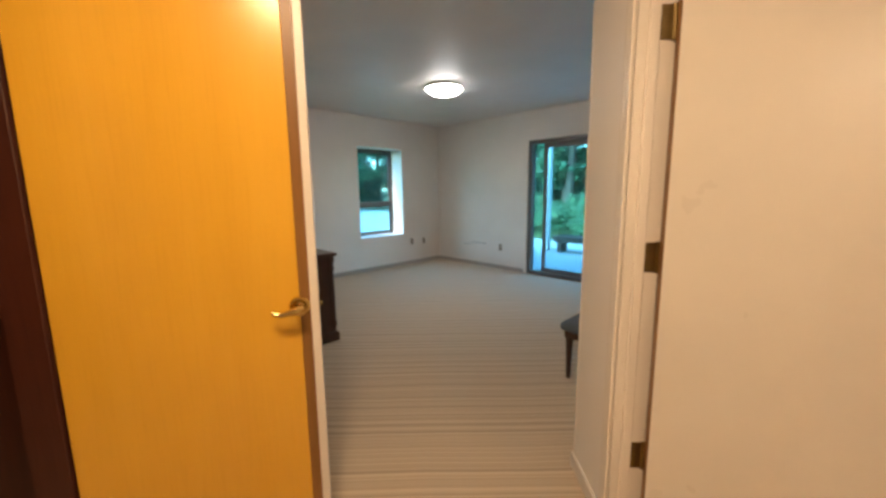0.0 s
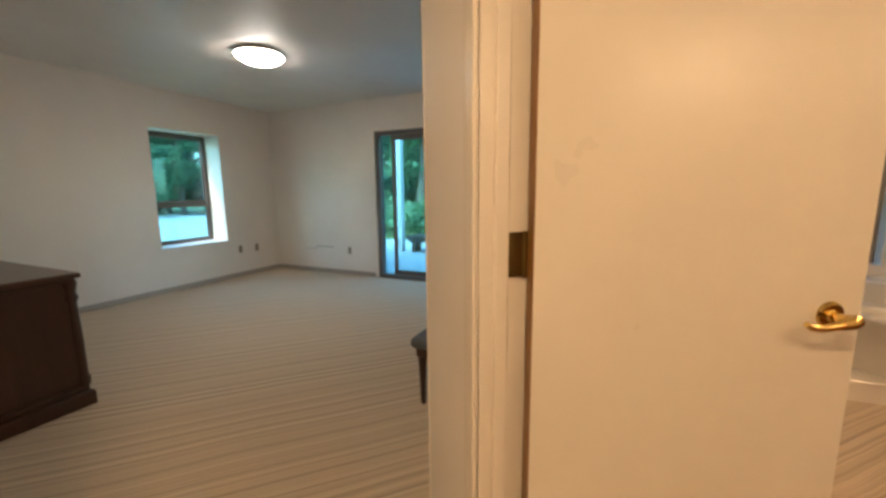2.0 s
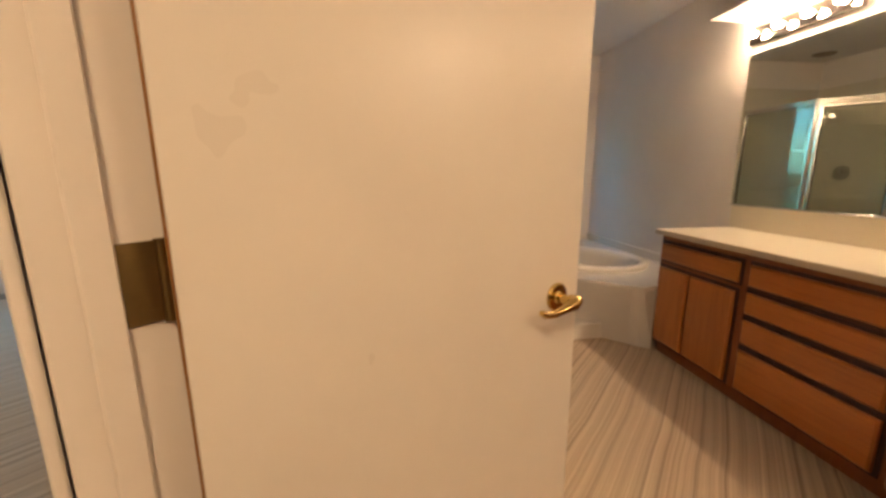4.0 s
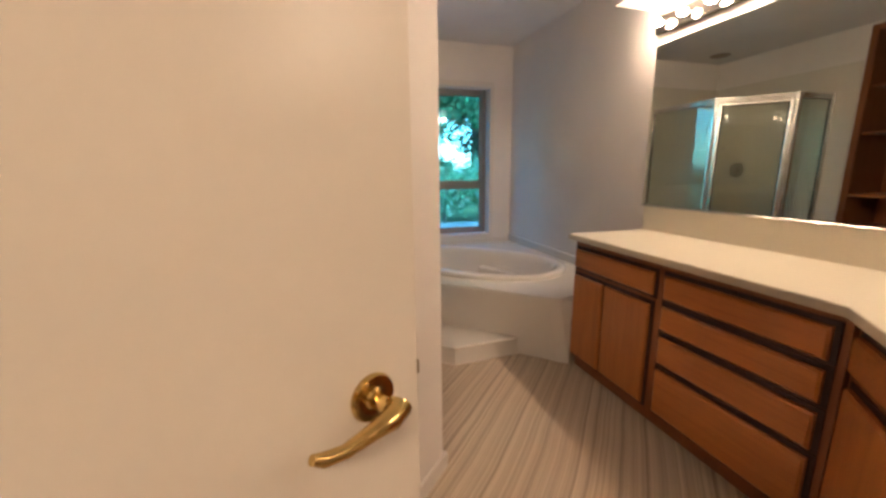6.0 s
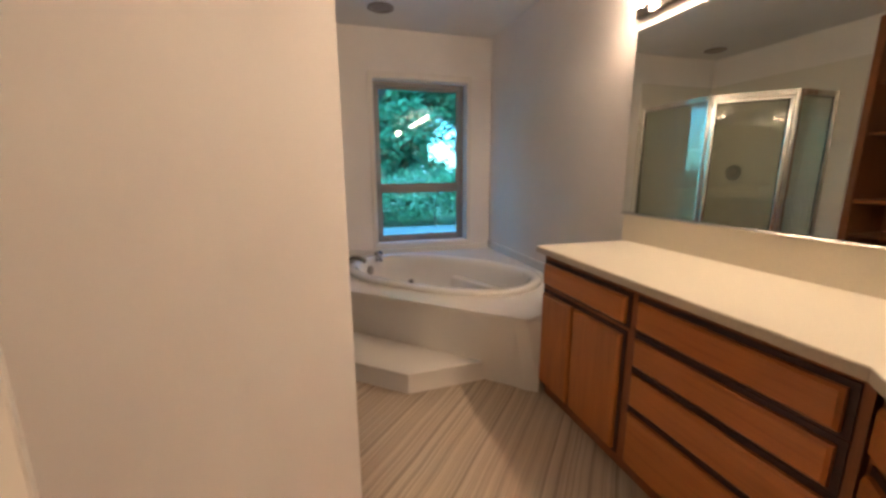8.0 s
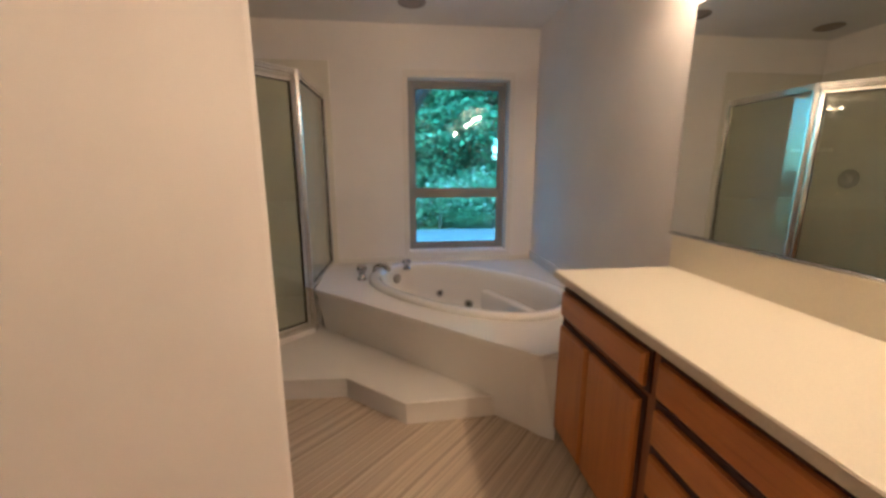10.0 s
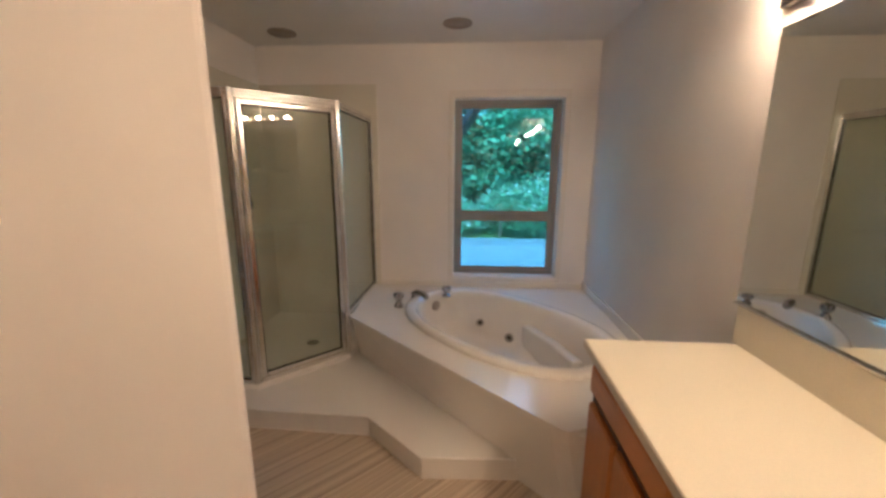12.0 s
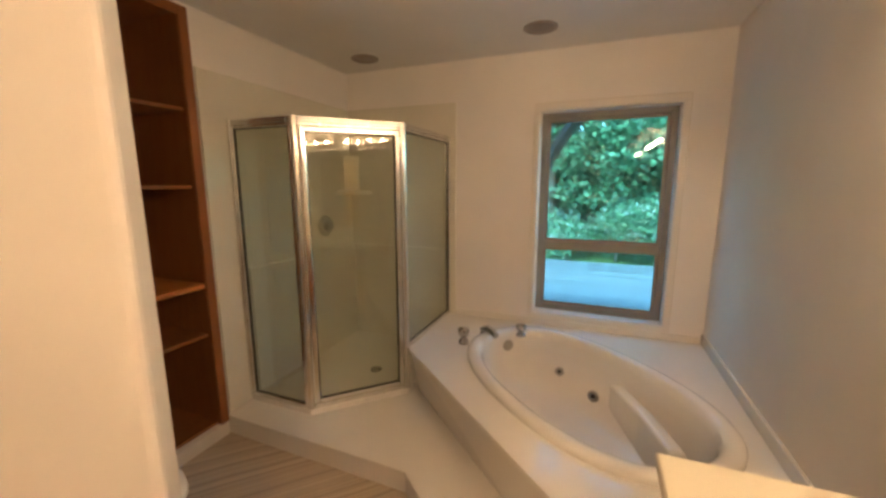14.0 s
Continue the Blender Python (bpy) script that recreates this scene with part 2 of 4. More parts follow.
# ---- mesh building ----
class B:
    """Collects shaped pieces into one mesh."""

    def __init__(self, m=None):
        self.v, self.f, self.s, self.m = [], [], [], m

    def add(self, verts, faces, smooth=False, m=None):
        k = len(self.v)
        for p in verts:
            p = Vector(p)
            if m is not None:
                p = m @ p
            if self.m is not None:
                p = self.m @ p
            self.v.append(p)
        self.f += [[i + k for i in f] for f in faces]
        self.s += [smooth] * len(faces)
        return self

    def from_bm(self, bm, smooth=False, m=None):
        bm.verts.index_update()
        self.add([v.co.copy() for v in bm.verts], [[v.index for v in f.verts] for f in bm.faces], smooth, m)
        bm.free()
        return self

    def box(self, lo, hi, bevel=0.0, m=None, seg=1):
        bm = bmesh.new()
        bmesh.ops.create_cube(bm, size=1)
        for v in bm.verts:
            v.co = Vector([(a + b) / 2 + c * (b - a) for a, b, c in zip(lo, hi, v.co)])
        if bevel:
            bmesh.ops.bevel(bm, geom=bm.edges[:], offset=bevel, segments=seg, affect="EDGES", profile=0.5)
        return self.from_bm(bm, False, m)

    def prism(self, poly, z0, z1, bevel=0.0, m=None):
        bm = bmesh.new()
        lo = [bm.verts.new((x, y, z0)) for x, y in poly]
        hi = [bm.verts.new((x, y, z1)) for x, y in poly]
        bm.faces.new(lo[::-1])
        top = bm.faces.new(hi)
        n = len(poly)
        for i in range(n):
            bm.faces.new((lo[i], lo[(i + 1) % n], hi[(i + 1) % n], hi[i]))
        bmesh.ops.recalc_face_normals(bm, faces=bm.faces[:])
        if bevel:
            bmesh.ops.bevel(bm, geom=top.edges[:], offset=bevel, segments=3, affect="EDGES", profile=0.5)
        return self.from_bm(bm, False, m)

    def lathe(self, prof, n=24, m=None, sx=1.0, sy=1.0, caps=True):
        """Revolves (radius, height) pairs round z."""
        vs, fs = [], []
        for r, z in prof:
            vs += [(sx * r * math.cos(2 * math.pi * i / n), sy * r * math.sin(2 * math.pi * i / n), z) for i in range(n)]
        for j in range(len(prof) - 1):
            for i in range(n):
                a, b = j * n + i, j * n + (i + 1) % n
                fs.append((a, b, b + n, a + n))
        if caps:
            fs.append(tuple(range(n))[::-1])
            fs.append(tuple(range((len(prof) - 1) * n, len(prof) * n)))
        return self.add(vs, fs, True, m)

    def tube(self, pts, r, n=10, m=None, flat=1.0):
        """A tube along points; r a number or one radius a point."""
        pts = [Vector(p) for p in pts]
        rs = r if isinstance(r, (list, tuple)) else [r] * len(pts)
        vs, fs = [], []
        for k, p in enumerate(pts):
            d = (pts[min(k + 1, len(pts) - 1)] - pts[max(k - 1, 0)]).normalized()
            a = d.cross(Vector((0, 0, 1)) if abs(d.z) < 0.9 else Vector((1, 0, 0))).normalized()
            b = d.cross(a)
            vs += [p + rs[k] * (math.cos(2 * math.pi * i / n) * a + flat * math.sin(2 * math.pi * i / n) * b) for i in range(n)]
        for j in range(len(pts) - 1):
            for i in range(n):
                q, w = j * n + i, j * n + (i + 1) % n
                fs.append((q, w, w + n, q + n))
        fs.append(tuple(range(n))[::-1])
        fs.append(tuple(range((len(pts) - 1) * n, len(pts) * n)))
        return self.add(vs, fs, True, m)


def mesh(name, b, mat):
    me = bpy.data.meshes.new(name)
    me.from_pydata([tuple(v) for v in b.v], [], b.f)
    me.polygons.foreach_set("use_smooth", b.s)
    me.materials.append(mat)
    bm = bmesh.new()
    bm.from_mesh(me)
    bmesh.ops.recalc_face_normals(bm, faces=bm.faces[:])
    bm.to_mesh(me)
    bm.free()
    if any(b.s):
        me.set_sharp_from_angle(angle=radians(40))
    me.update()
    return me


def thing(name, at, label, category, group="", kind=""):
    ob = new(name)
    ob.empty_display_size = 0.05
    ob.location = at
    return tagged(ob, label, category, group, kind)


def part(name, b, mat, parent, label=""):
    """One mesh under a thing or a part; b is in world metres."""
    base = Vector((0, 0, 0))
    p = parent
    while p is not None:
        base += p.location
        p = p.parent
    for v in b.v:
        v -= base
    ob = new(name, mesh(name, b, mat))
    ob.parent = parent
    return tagged(ob, label)


def solo(name, b, mat, label, category, group="", kind=""):
    """A thing of one mesh, its origin at its base."""
    xs = [v.x for v in b.v]
    ys = [v.y for v in b.v]
    at = Vector(((min(xs) + max(xs)) / 2, (min(ys) + max(ys)) / 2, min(v.z for v in b.v)))
    for v in b.v:
        v -= at
    ob = new(name, mesh(name, b, mat))
    ob.location = at
    return tagged(ob, label, category, group, kind)


def structure(name, b, mat, label, category):
    return solo(name, b, mat, label, category, "", "structure")


def framed(deg, x, y, z=0.0):
    return pose(x, y, z, 0, 0, deg)


# ---- plan ----
BED_C, BATH_C = 2.42, 2.41
WX, NY = -4.876, 5.10           # bedroom window wall, sliding-door wall
BX, BY = 2.393, 5.12            # bath mirror wall, bath window wall
PX0, PX1 = -0.447, -0.345       # partition between bedroom and bath
A = framed(-45, -0.447, 1.683)  # bath door wall: x along it, y into the bath
G = framed(-45, -2.52, 1.193)   # hall wall with the golden door: x along it, y into the bedroom

floor = structure("floor", B().box((-5.3, -3.2, -0.12), (2.6, 5.32, 0)), CARPET, "brown and cream striped low-pile carpet on the floor", "floor")

# bedroom walls
b = B()
W0, W1, WZ0, WZ1 = 3.385, 4.24, 0.538, 1.962  # bedroom window opening
b.box((WX - 0.4, -3.2, 0), (WX, W0, BED_C)).box((WX - 0.4, W1, 0), (WX, NY + 0.2, BED_C))
b.box((WX - 0.4, W0, 0), (WX, W1, WZ0)).box((WX - 0.4, W0, WZ1), (WX, W1, BED_C))
wall_west = structure("wall_west", b, WALL, "off-white painted bedroom wall with a deep window opening", "wall")
b = B()
b.box((WX, NY, 0), (-2.947, NY + 0.2, BED_C)).box((-1.15, NY, 0), (PX0, NY + 0.2, BED_C))
b.box((-2.947, NY, 1.995), (-1.15, NY + 0.2, BED_C))
wall_north = structure("wall_north", b, WALL, "off-white painted bedroom wall with a sliding door opening", "wall")
wall_south = structure("wall_south", B().prism([(WX, 1.09), (-2.60, 1.09), (-2.52, 1.193), (WX, 1.193)], 0, BED_C), WALL, "off-white bedroom wall behind the dresser", "wall")
b = B(G)
b.box((0.0, -0.12, 0), (1.63, 0, BED_C)).box((1.63, -0.12, 2.06), (3.15, 0, BED_C)).box((3.15, -0.12, 0), (4.0, 0, BED_C))
wall_hall = structure("wall_hall", b, WALL, "off-white hall wall with a door opening", "wall")
wall_back = structure("wall_back", B().box((-5.4, -3.2, 0), (2.6, -3.05, BED_C)).box((2.45, -3.05, 0), (2.6, -1.0, BED_C)), WALL, "plain off-white wall that closes the hall", "wall")

# partition with the linen closet opening
b = B()
b.box((PX0, 1.69, 0), (PX1, 3.23, BED_C)).box((PX0, 3.705, 0), (PX1, BY, BED_C))
b.box((PX0, 3.23, 0), (PX1, 3.705, 0.085)).box((PX0, 3.23, 2.37), (PX1, 3.705, BED_C))
wall_partition = structure("wall_partition", b, BATHWALL, "cream painted partition wall between bedroom and bathroom", "wall")

# bath door wall, with a rounded outer corner
b = B(A)
corner = [(0.03, 0.12)] + [(0.03 - 0.03 * math.sin(t), 0.03 - 0.03 * math.cos(t)) for t in [math.pi / 2 * (1 - i / 6) for i in range(7)]]
b.prism(corner + [(0.362, 0.0), (0.362, 0.12)], 0, BED_C)
b.box((0.362, 0, 2.065), (1.307, 0.12, BED_C)).box((1.307, 0, 0), (3.9, 0.12, BED_C))
wall_door = structure("wall_door", b, BATHWALL, "cream painted angled wall around the bathroom doorway", "wall")

wall_toilet = structure("wall_toilet", B(A).prism([(0.14, 0.12), (0.263, 0.12), (0.263, 1.617), (0.261, 1.627), (0.255, 1.634), (0.244, 1.637), (0.159, 1.637), (0.148, 1.634), (0.142, 1.627), (0.14, 1.617)], 0, BATH_C), BATHWALL, "cream painted wall beside the open bathroom door", "wall")
b = B()
b.box((PX0, BY, 0), (1.262, BY + 0.22, BED_C)).box((2.154, BY, 0), (2.6, BY + 0.22, BED_C))
b.box((1.262, BY, 0), (2.154, BY + 0.22, 0.525)).box((1.262, BY, 2.015), (2.154, BY + 0.22, BED_C))
wall_bath_north = structure("wall_bath_north", b, BATHWALL, "cream painted bathroom wall with a window opening", "wall")

wall_east = structure("wall_east", B().box((BX, -1.3, 0), (2.65, BY, BED_C)), BATHWALL, "cream painted bathroom wall behind the vanity", "wall")

# ceilings
ceil_bed = structure("ceiling", B().prism([(WX - 0.3, -3.2), (2.6, -3.2), (2.6, -1.28), (-0.40, 1.72), (-0.40, NY + 0.15), (WX - 0.3, NY + 0.15)], BED_C, BED_C + 0.15), CEIL, "grey-white lightly textured bedroom ceiling", "ceiling")
ceil_bath = structure("ceiling_bath", B().prism([(-0.40, 1.72), (2.6, -1.28), (2.6, BY + 0.2), (-0.40, BY + 0.2)], BATH_C, BATH_C + 0.24), CEIL, "cream lightly textured bathroom ceiling", "ceiling")
soffit = structure("soffit", B().box((2.137, -0.9, 2.10), (BX, 3.355, BATH_C)), BATHWALL, "cream painted soffit above the vanity mirror", "soffit")
roof = structure("roof", B().box((-5.5, -3.6, 2.66), (2.9, 5.5, 2.84)), SIDING, "dark roof slab over the house", "roof")

# baseboards
base = structure("baseboard", B(A).box((0.0, -0.011, 0), (0.302, 0, 0.07), 0.003).box((1.37, -0.011, 0), (3.3, 0, 0.07), 0.003), TRIM, "cream painted low baseboard along the angled wall", "baseboard")
base2 = structure("baseboard_toilet", B(A).prism([(0.263, 0.14), (0.274, 0.14), (0.274, 1.645), (0.250, 1.648), (0.250, 1.637), (0.263, 1.625)], 0, 0.07, 0.003), TRIM, "cream painted low baseboard on the wall beside the door", "baseboard")
base3 = structure("baseboard_bedroom", B().box((WX, 1.2, 0), (WX + 0.011, NY, 0.06), 0.003).box((WX + 0.011, NY - 0.011, 0), (-3.005, NY, 0.06), 0.003), paint("dusty_base", (0.36, 0.32, 0.28), 0.6), "dull brown-grey baseboard along the bedroom walls", "baseboard")
base4 = structure("baseboard_hall", B(G).box((0, 0, 0), (1.56, 0.011, 0.07), 0.003), TRIM, "cream painted baseboard on the hall wall", "baseboard")


# ---- doors ----
def lever(door, m, reach=1.0):
    """A brass lever with a domed rose; m: the spindle's pose, y out of the door, x towards the hinge."""
    rose = part("rose", B(m).lathe([(0.033, 0), (0.034, 0.004), (0.0315, 0.0085), (0.026, 0.0095), (0.015, 0.0085), (0.0115, 0.012), (0.0105, 0.04)], 28, pose(0, 0, 0, -90)), BRASS, door, "polished brass rose")
    pts = [(-0.004, 0.034, 0), (-0.006, 0.050, 0), (0.012, 0.057, -0.001), (0.04, 0.055, -0.006), (0.075, 0.052, -0.012), (0.10, 0.05, -0.008), (0.113, 0.05, 0.0)]
    pts = [(x * reach, y, z) for x, y, z in pts]
    part("handle", B(m).tube(pts, [0.0125, 0.0165, 0.0145, 0.0105, 0.0085, 0.0085, 0.006], 14), BRASS, rose, "curved polished brass lever")


def hinge(door, m, z):
    leaf = part("hinge", B(m).box((-0.045, -0.0015, z - 0.05), (-0.004, 0.0015, z + 0.05), 0.001), BRONZE, door, "dark aged brass hinge")
    part("knuckle", B(m).tube([(0, 0, z - 0.052), (0, 0, z + 0.052)], 0.007, 12), BRONZE, leaf)


# bathroom door: hinged in the angled wall, standing open into the bath
pin = A @ Vector((0.386, 0.112, 0))
D = framed(29.9, pin.x, pin.y)
door = thing("door_1", (pin.x, pin.y, 0), "cream painted flush bathroom door with brass lever, standing open", "door", "", "structure")
part("door_leaf", B(D).box((0.006, -0.036, 0.012), (0.808, 0.0, 2.03), 0.002), DOORW, door)
lever(door, D @ pose(0.722, -0.036, 0.900, 0, 0, 180))
lever(door, D @ pose(0.722, 0.0, 0.900, 0, 0, 0) @ Matrix.Diagonal((-1, 1, 1, 1)))
part("latch_plate", B(D).box((0.8075, -0.031, 0.870), (0.8095, -0.005, 0.930), 0.0005), TRIM, door)
part("latch_bolt", B(D).box((0.809, -0.026, 0.888), (0.821, -0.012, 0.913), 0.003, None, 2), BRONZE, door, "dark latch bolt")
part("hinge_edge", B(D).box((0.003, -0.0355, 0.012), (0.006, -0.0005, 2.03)), BROWNW, door, "unpainted brown hinge edge")
J = A @ pose(0.3805, 0.112, 0, 0, 0, 90)
for z in (0.335, 1.057, 1.78):
    hinge(door, J, z)

b = B(A)
b.box((0.362, 0.0, 0), (0.379, 0.12, 2.065), 0.002).box((1.290, 0.0, 0), (1.307, 0.12, 2.065), 0.002).box((0.379, 0.0, 2.048), (1.290, 0.12, 2.065), 0.002)
jamb = structure("door_jamb", b, TRIM, "cream painted jamb of the bathroom doorway", "door frame")
stops = structure("door_stop", B(A).box((0.379, 0.034, 0), (0.388, 0.068, 2.048), 0.002).box((1.279, 0.034, 0), (1.290, 0.068, 2.048), 0.002).box((0.388, 0.034, 2.037), (1.279, 0.068, 2.048), 0.002), TRIM, "cream painted door stop in the doorway", "door frame")


def casing(m, x0, x1, top, y):
    """Stepped casing on three sides of an opening."""
    b = B(m)
    w = 0.06
    for lo, hi in (((x0 - w, 0), (x0, top)), ((x1, 0), (x1 + w, top)), ((x0 - w, top), (x1 + w, top + w))):
        up = hi[1] - lo[1] > w * 2
        for f0, f1, d in ((0, 1, 0.008), (0.03, 0.42, 0.012), (0.50, 1.0, 0.0155)):
            if up:
                a = (lo[0] + w * f0, lo[0] + w * f1) if lo[0] < x0 else (hi[0] - w * f1, hi[0] - w * f0)
                z0, z1 = lo[1], hi[1]
            else:
                a = (lo[0], hi[0])
                z0, z1 = top + w * (1 - f1), top + w * (1 - f0)
            b.box((a[0], min(y, y - d), z0), (a[1], max(y, y - d), z1), 0.0025)
    return b


trim_1 = structure("door_trim", casing(A, 0.381, 1.295, 2.06, 0.0), TRIM, "cream painted moulded casing round the bathroom doorway", "door trim")
trim_2 = structure("door_trim_hall", casing(G @ pose(0, 0, 0, 0, 0, 180), -3.145, -1.635, 2.05, 0.0), REDWOOD, "dark red-stained wooden casing round the hall doorway", "door trim")
jamb_2 = structure("door_jamb_hall", B(G).box((1.63, -0.125, 0), (1.65, 0.002, 2.06), 0.002), REDWOOD, "dark red-stained jamb of the hall doorway", "door frame")
for nm, lo, hi in (("wall_closet_back", (1.35, -1.4, 0), (3.35, -1.3, BED_C)), ("wall_closet_side", (1.25, -1.3, 0), (1.35, -0.12, BED_C)), ("wall_closet_end", (3.35, -1.3, 0), (3.45, -0.12, BED_C))):
    structure(nm, B(G).box(lo, hi), REDWOOD, "dark red-brown panelled closet inside", "closet wall")

# golden veneered door, standing open into the hall
gp = G @ Vector((1.66, 0.06, 0))
ge = Vector((-0.947, 0.718))  # its closing edge
gdir = math.degrees(math.atan2(ge.y - gp.y, ge.x - gp.x))
glen = math.hypot(ge.y - gp.y, ge.x - gp.x)
GD = framed(gdir, gp.x, gp.y)
gdoor = thing("door_2", (gp.x, gp.y, 0), "golden varnished wood veneer door with brass lever, standing open", "door", "", "structure")
part("door_leaf", B(GD).box((0.0, -0.036, 0.012), (glen - 0.062, 0.0, 2.04), 0.0015), GOLD, gdoor)
# Darker brown strip between the golden veneer and the cream closing edge.
part("brown_strip", B(GD).box((glen - 0.062, -0.0355, 0.012), (glen - 0.028, -0.0005, 2.04), 0.0015), BROWNW, gdoor, "darker brown strip beside the closing edge")
part("door_edge", B(GD).box((glen - 0.028, -0.037, 0.012), (glen, 0.001, 2.04), 0.003), TRIM, gdoor, "cream painted closing edge")
part("latch", B(GD).box((glen, -0.028, 0.87), (glen + 0.0015, -0.008, 0.93), 0.0005).tube([(glen, -0.018, 0.90), (glen + 0.011, -0.018, 0.90)], 0.008, 12), BRONZE, gdoor, "dark latch bolt and plate")
lever(gdoor, GD @ pose(glen - 0.062, -0.036, 0.90, 0, 0, 180), 0.72)
lever(gdoor, GD @ pose(glen - 0.062, 0.0, 0.90, 0, 0, 0) @ Matrix.Diagonal((-1, 1, 1, 1)), 0.72)


# ---- windows ----
def sash_window(name, m, w, z0, z1, mid, fr, frmat, label, depth=0.05, out=0.02):
    """A two-part window in a wall: local x along it, y outwards, the frame from y=0."""
    at = m @ Vector((w / 2, 0, z0))
    win = thing(name, at, label, "window", "", "structure")
    b = B(m)
    b.box((0, 0, z0), (fr, depth, z1), 0.003).box((w - fr, 0, z0), (w, depth, z1), 0.003)
    b.box((fr, 0, z0), (w - fr, depth, z0 + fr), 0.003).box((fr, 0, z1 - fr), (w - fr, depth, z1), 0.003)
    part("window_frame", b, frmat, win)
    part("meeting_rail", B(m).box((fr, 0.008, mid - 0.022), (w - fr, depth - 0.01, mid + 0.022), 0.003), frmat, win)
    s = fr * 0.5
    for a, c, d in ((z0 + fr, mid - 0.022, 0.012), (mid + 0.022, z1 - fr, 0.024)):
        b = B(m)
        b.box((fr, d, a), (fr + s, d + 0.02, c), 0.002).box((w - fr - s, d, a), (w - fr, d + 0.02, c), 0.002)
        b.box((fr + s, d, a), (w - fr - s, d + 0.02, a + s), 0.002).box((fr + s, d, c - s), (w - fr - s, d + 0.02, c), 0.002)
        part("sash", b, frmat, win)
        p = part("pane", B(m).box((fr + s, d + 0.008, a + s), (w - fr - s, d + 0.012, c - s)), GLASS, win, "clear glass pane")
        p.visible_shadow = False
    return win


# bath window: frame deep in the opening, trim on the wall
Wm = pose(1.272, BY + 0.10, 0)
win_bath = sash_window("window_1", Wm, 0.872, 0.535, 2.005, 1.05, 0.042, TAUPE, "taupe aluminium double-hung bathroom window above the tub")
trim_w = B()
for lo, hi in (((1.228, BY - 0.012, 0.525), (1.268, BY, 2.015)), ((2.148, BY - 0.012, 0.525), (2.190, BY, 2.015)), ((1.228, BY - 0.012, 2.015), (2.190, BY, 2.062))):
    trim_w.box(lo, hi, 0.003)
trim_w.box((1.228, BY - 0.014, 0.487), (2.190, BY, 0.525), 0.003).box((1.262, BY, 0.525), (2.154, BY + 0.10, 0.535), 0.002).box((1.262, BY, 0.535), (1.272, BY + 0.10, 2.015)).box((2.144, BY, 0.535), (2.154, BY + 0.10, 2.015)).box((1.272, BY, 2.005), (2.144, BY + 0.10, 2.015))
trim_win = structure("window_trim", trim_w, TRIM, "cream painted flat trim and sill round the bathroom window", "window trim")
# bedroom window, deep in a thick wall
Wb = pose(WX - 0.29, W0, 0, 0, 0, 90)
win_bed = sash_window("window_2", Wb, W1 - W0, WZ0, WZ1, 1.06, 0.042, DARKFR, "dark-framed double-hung bedroom window in a deep white reveal")
sill = structure("window_sill", B().box((WX - 0.29, W0 - 0.018, WZ0 - 0.008), (WX + 0.02, W1 + 0.018, WZ0 + 0.008), 0.003), paint("sill_white", (0.82, 0.82, 0.82), 0.4), "white painted window sill in the bedroom", "window sill")

# sliding door
sl = thing("door_3", (-2.05, NY, 0), "dark-framed sliding glass patio door", "sliding door", "", "structure")
b = B()
x0, x1, zt = -2.937, -1.16, 1.985
b.box((x0, NY - 0.01, 0.0), (x0 + 0.055, NY + 0.10, zt), 0.003).box((x1 - 0.055, NY - 0.01, 0.0), (x1, NY + 0.10, zt), 0.003)
b.box((x0 + 0.055, NY - 0.01, 0.0), (x1 - 0.055, NY + 0.10, 0.05), 0.003).box((x0 + 0.055, NY - 0.01, zt - 0.055), (x1 - 0.055, NY + 0.10, zt), 0.003)
part("door_frame", b, DARKFR, sl)
for p0, p1, y in ((-2.72, -1.95, NY + 0.055), (-2.06, x1 - 0.055, NY + 0.02)):
    b = B()
    b.box((p0, y, 0.05), (p0 + 0.05, y + 0.03, zt - 0.055), 0.002).box((p1 - 0.05, y, 0.05), (p1, y + 0.03, zt - 0.055), 0.002)
    b.box((p0 + 0.05, y, 0.05), (p1 - 0.05, y + 0.03, 0.11), 0.002).box((p0 + 0.05, y, zt - 0.115), (p1 - 0.05, y + 0.03, zt - 0.055), 0.002)
    pn = part("door_panel", b, DARKFR, sl)
    g = part("pane", B().box((p0 + 0.05, y + 0.012, 0.11), (p1 - 0.05, y + 0.017, zt - 0.115)), GLASS, pn, "clear glass pane")
    g.visible_shadow = False
g = part("pane", B().box((x0 + 0.055, NY + 0.067, 0.05), (-2.72, NY + 0.072, zt - 0.055)), GLASS, sl, "narrow clear glass strip")
g.visible_shadow = False
trim_3 = structure("slider_trim", B().box((-2.985, NY - 0.01, 0), (-2.947, NY, 2.03), 0.002).box((-2.947, NY - 0.01, 1.995), (-1.15, NY, 2.03), 0.002), TRIM, "white painted trim round the sliding door", "door trim")


# ---- bathroom things ----
# raised platform in front of the tub and the shower
DZ = 0.44
plat = thing("platform_step", (0.6, 4.0, 0), "glossy white acrylic platform step in front of tub and shower", "step")
SZ = 0.122
step_line = [(PX1, 3.735), (0.873, 3.706), (1.20, 3.428), (1.69, 3.452)]
part("step_body", B().prism([(PX1, 3.743), (0.876, 3.714), (1.203, 3.436), (1.66, 3.460), (0.61, 4.46), (0.61, BY), (PX1, BY)], 0, SZ - 0.02), ACRYL, plat)
part("step_top", B().prism(step_line + [(1.66, 3.49), (0.60, 4.46), (0.60, BY), (PX1, BY)], SZ - 0.02, SZ, 0.006), ACRYL, plat)

# tub deck with an oval hole, and the tub
tc, trot, ta, tb = Vector((1.619, 4.292)), -45.0, 0.78, 0.482


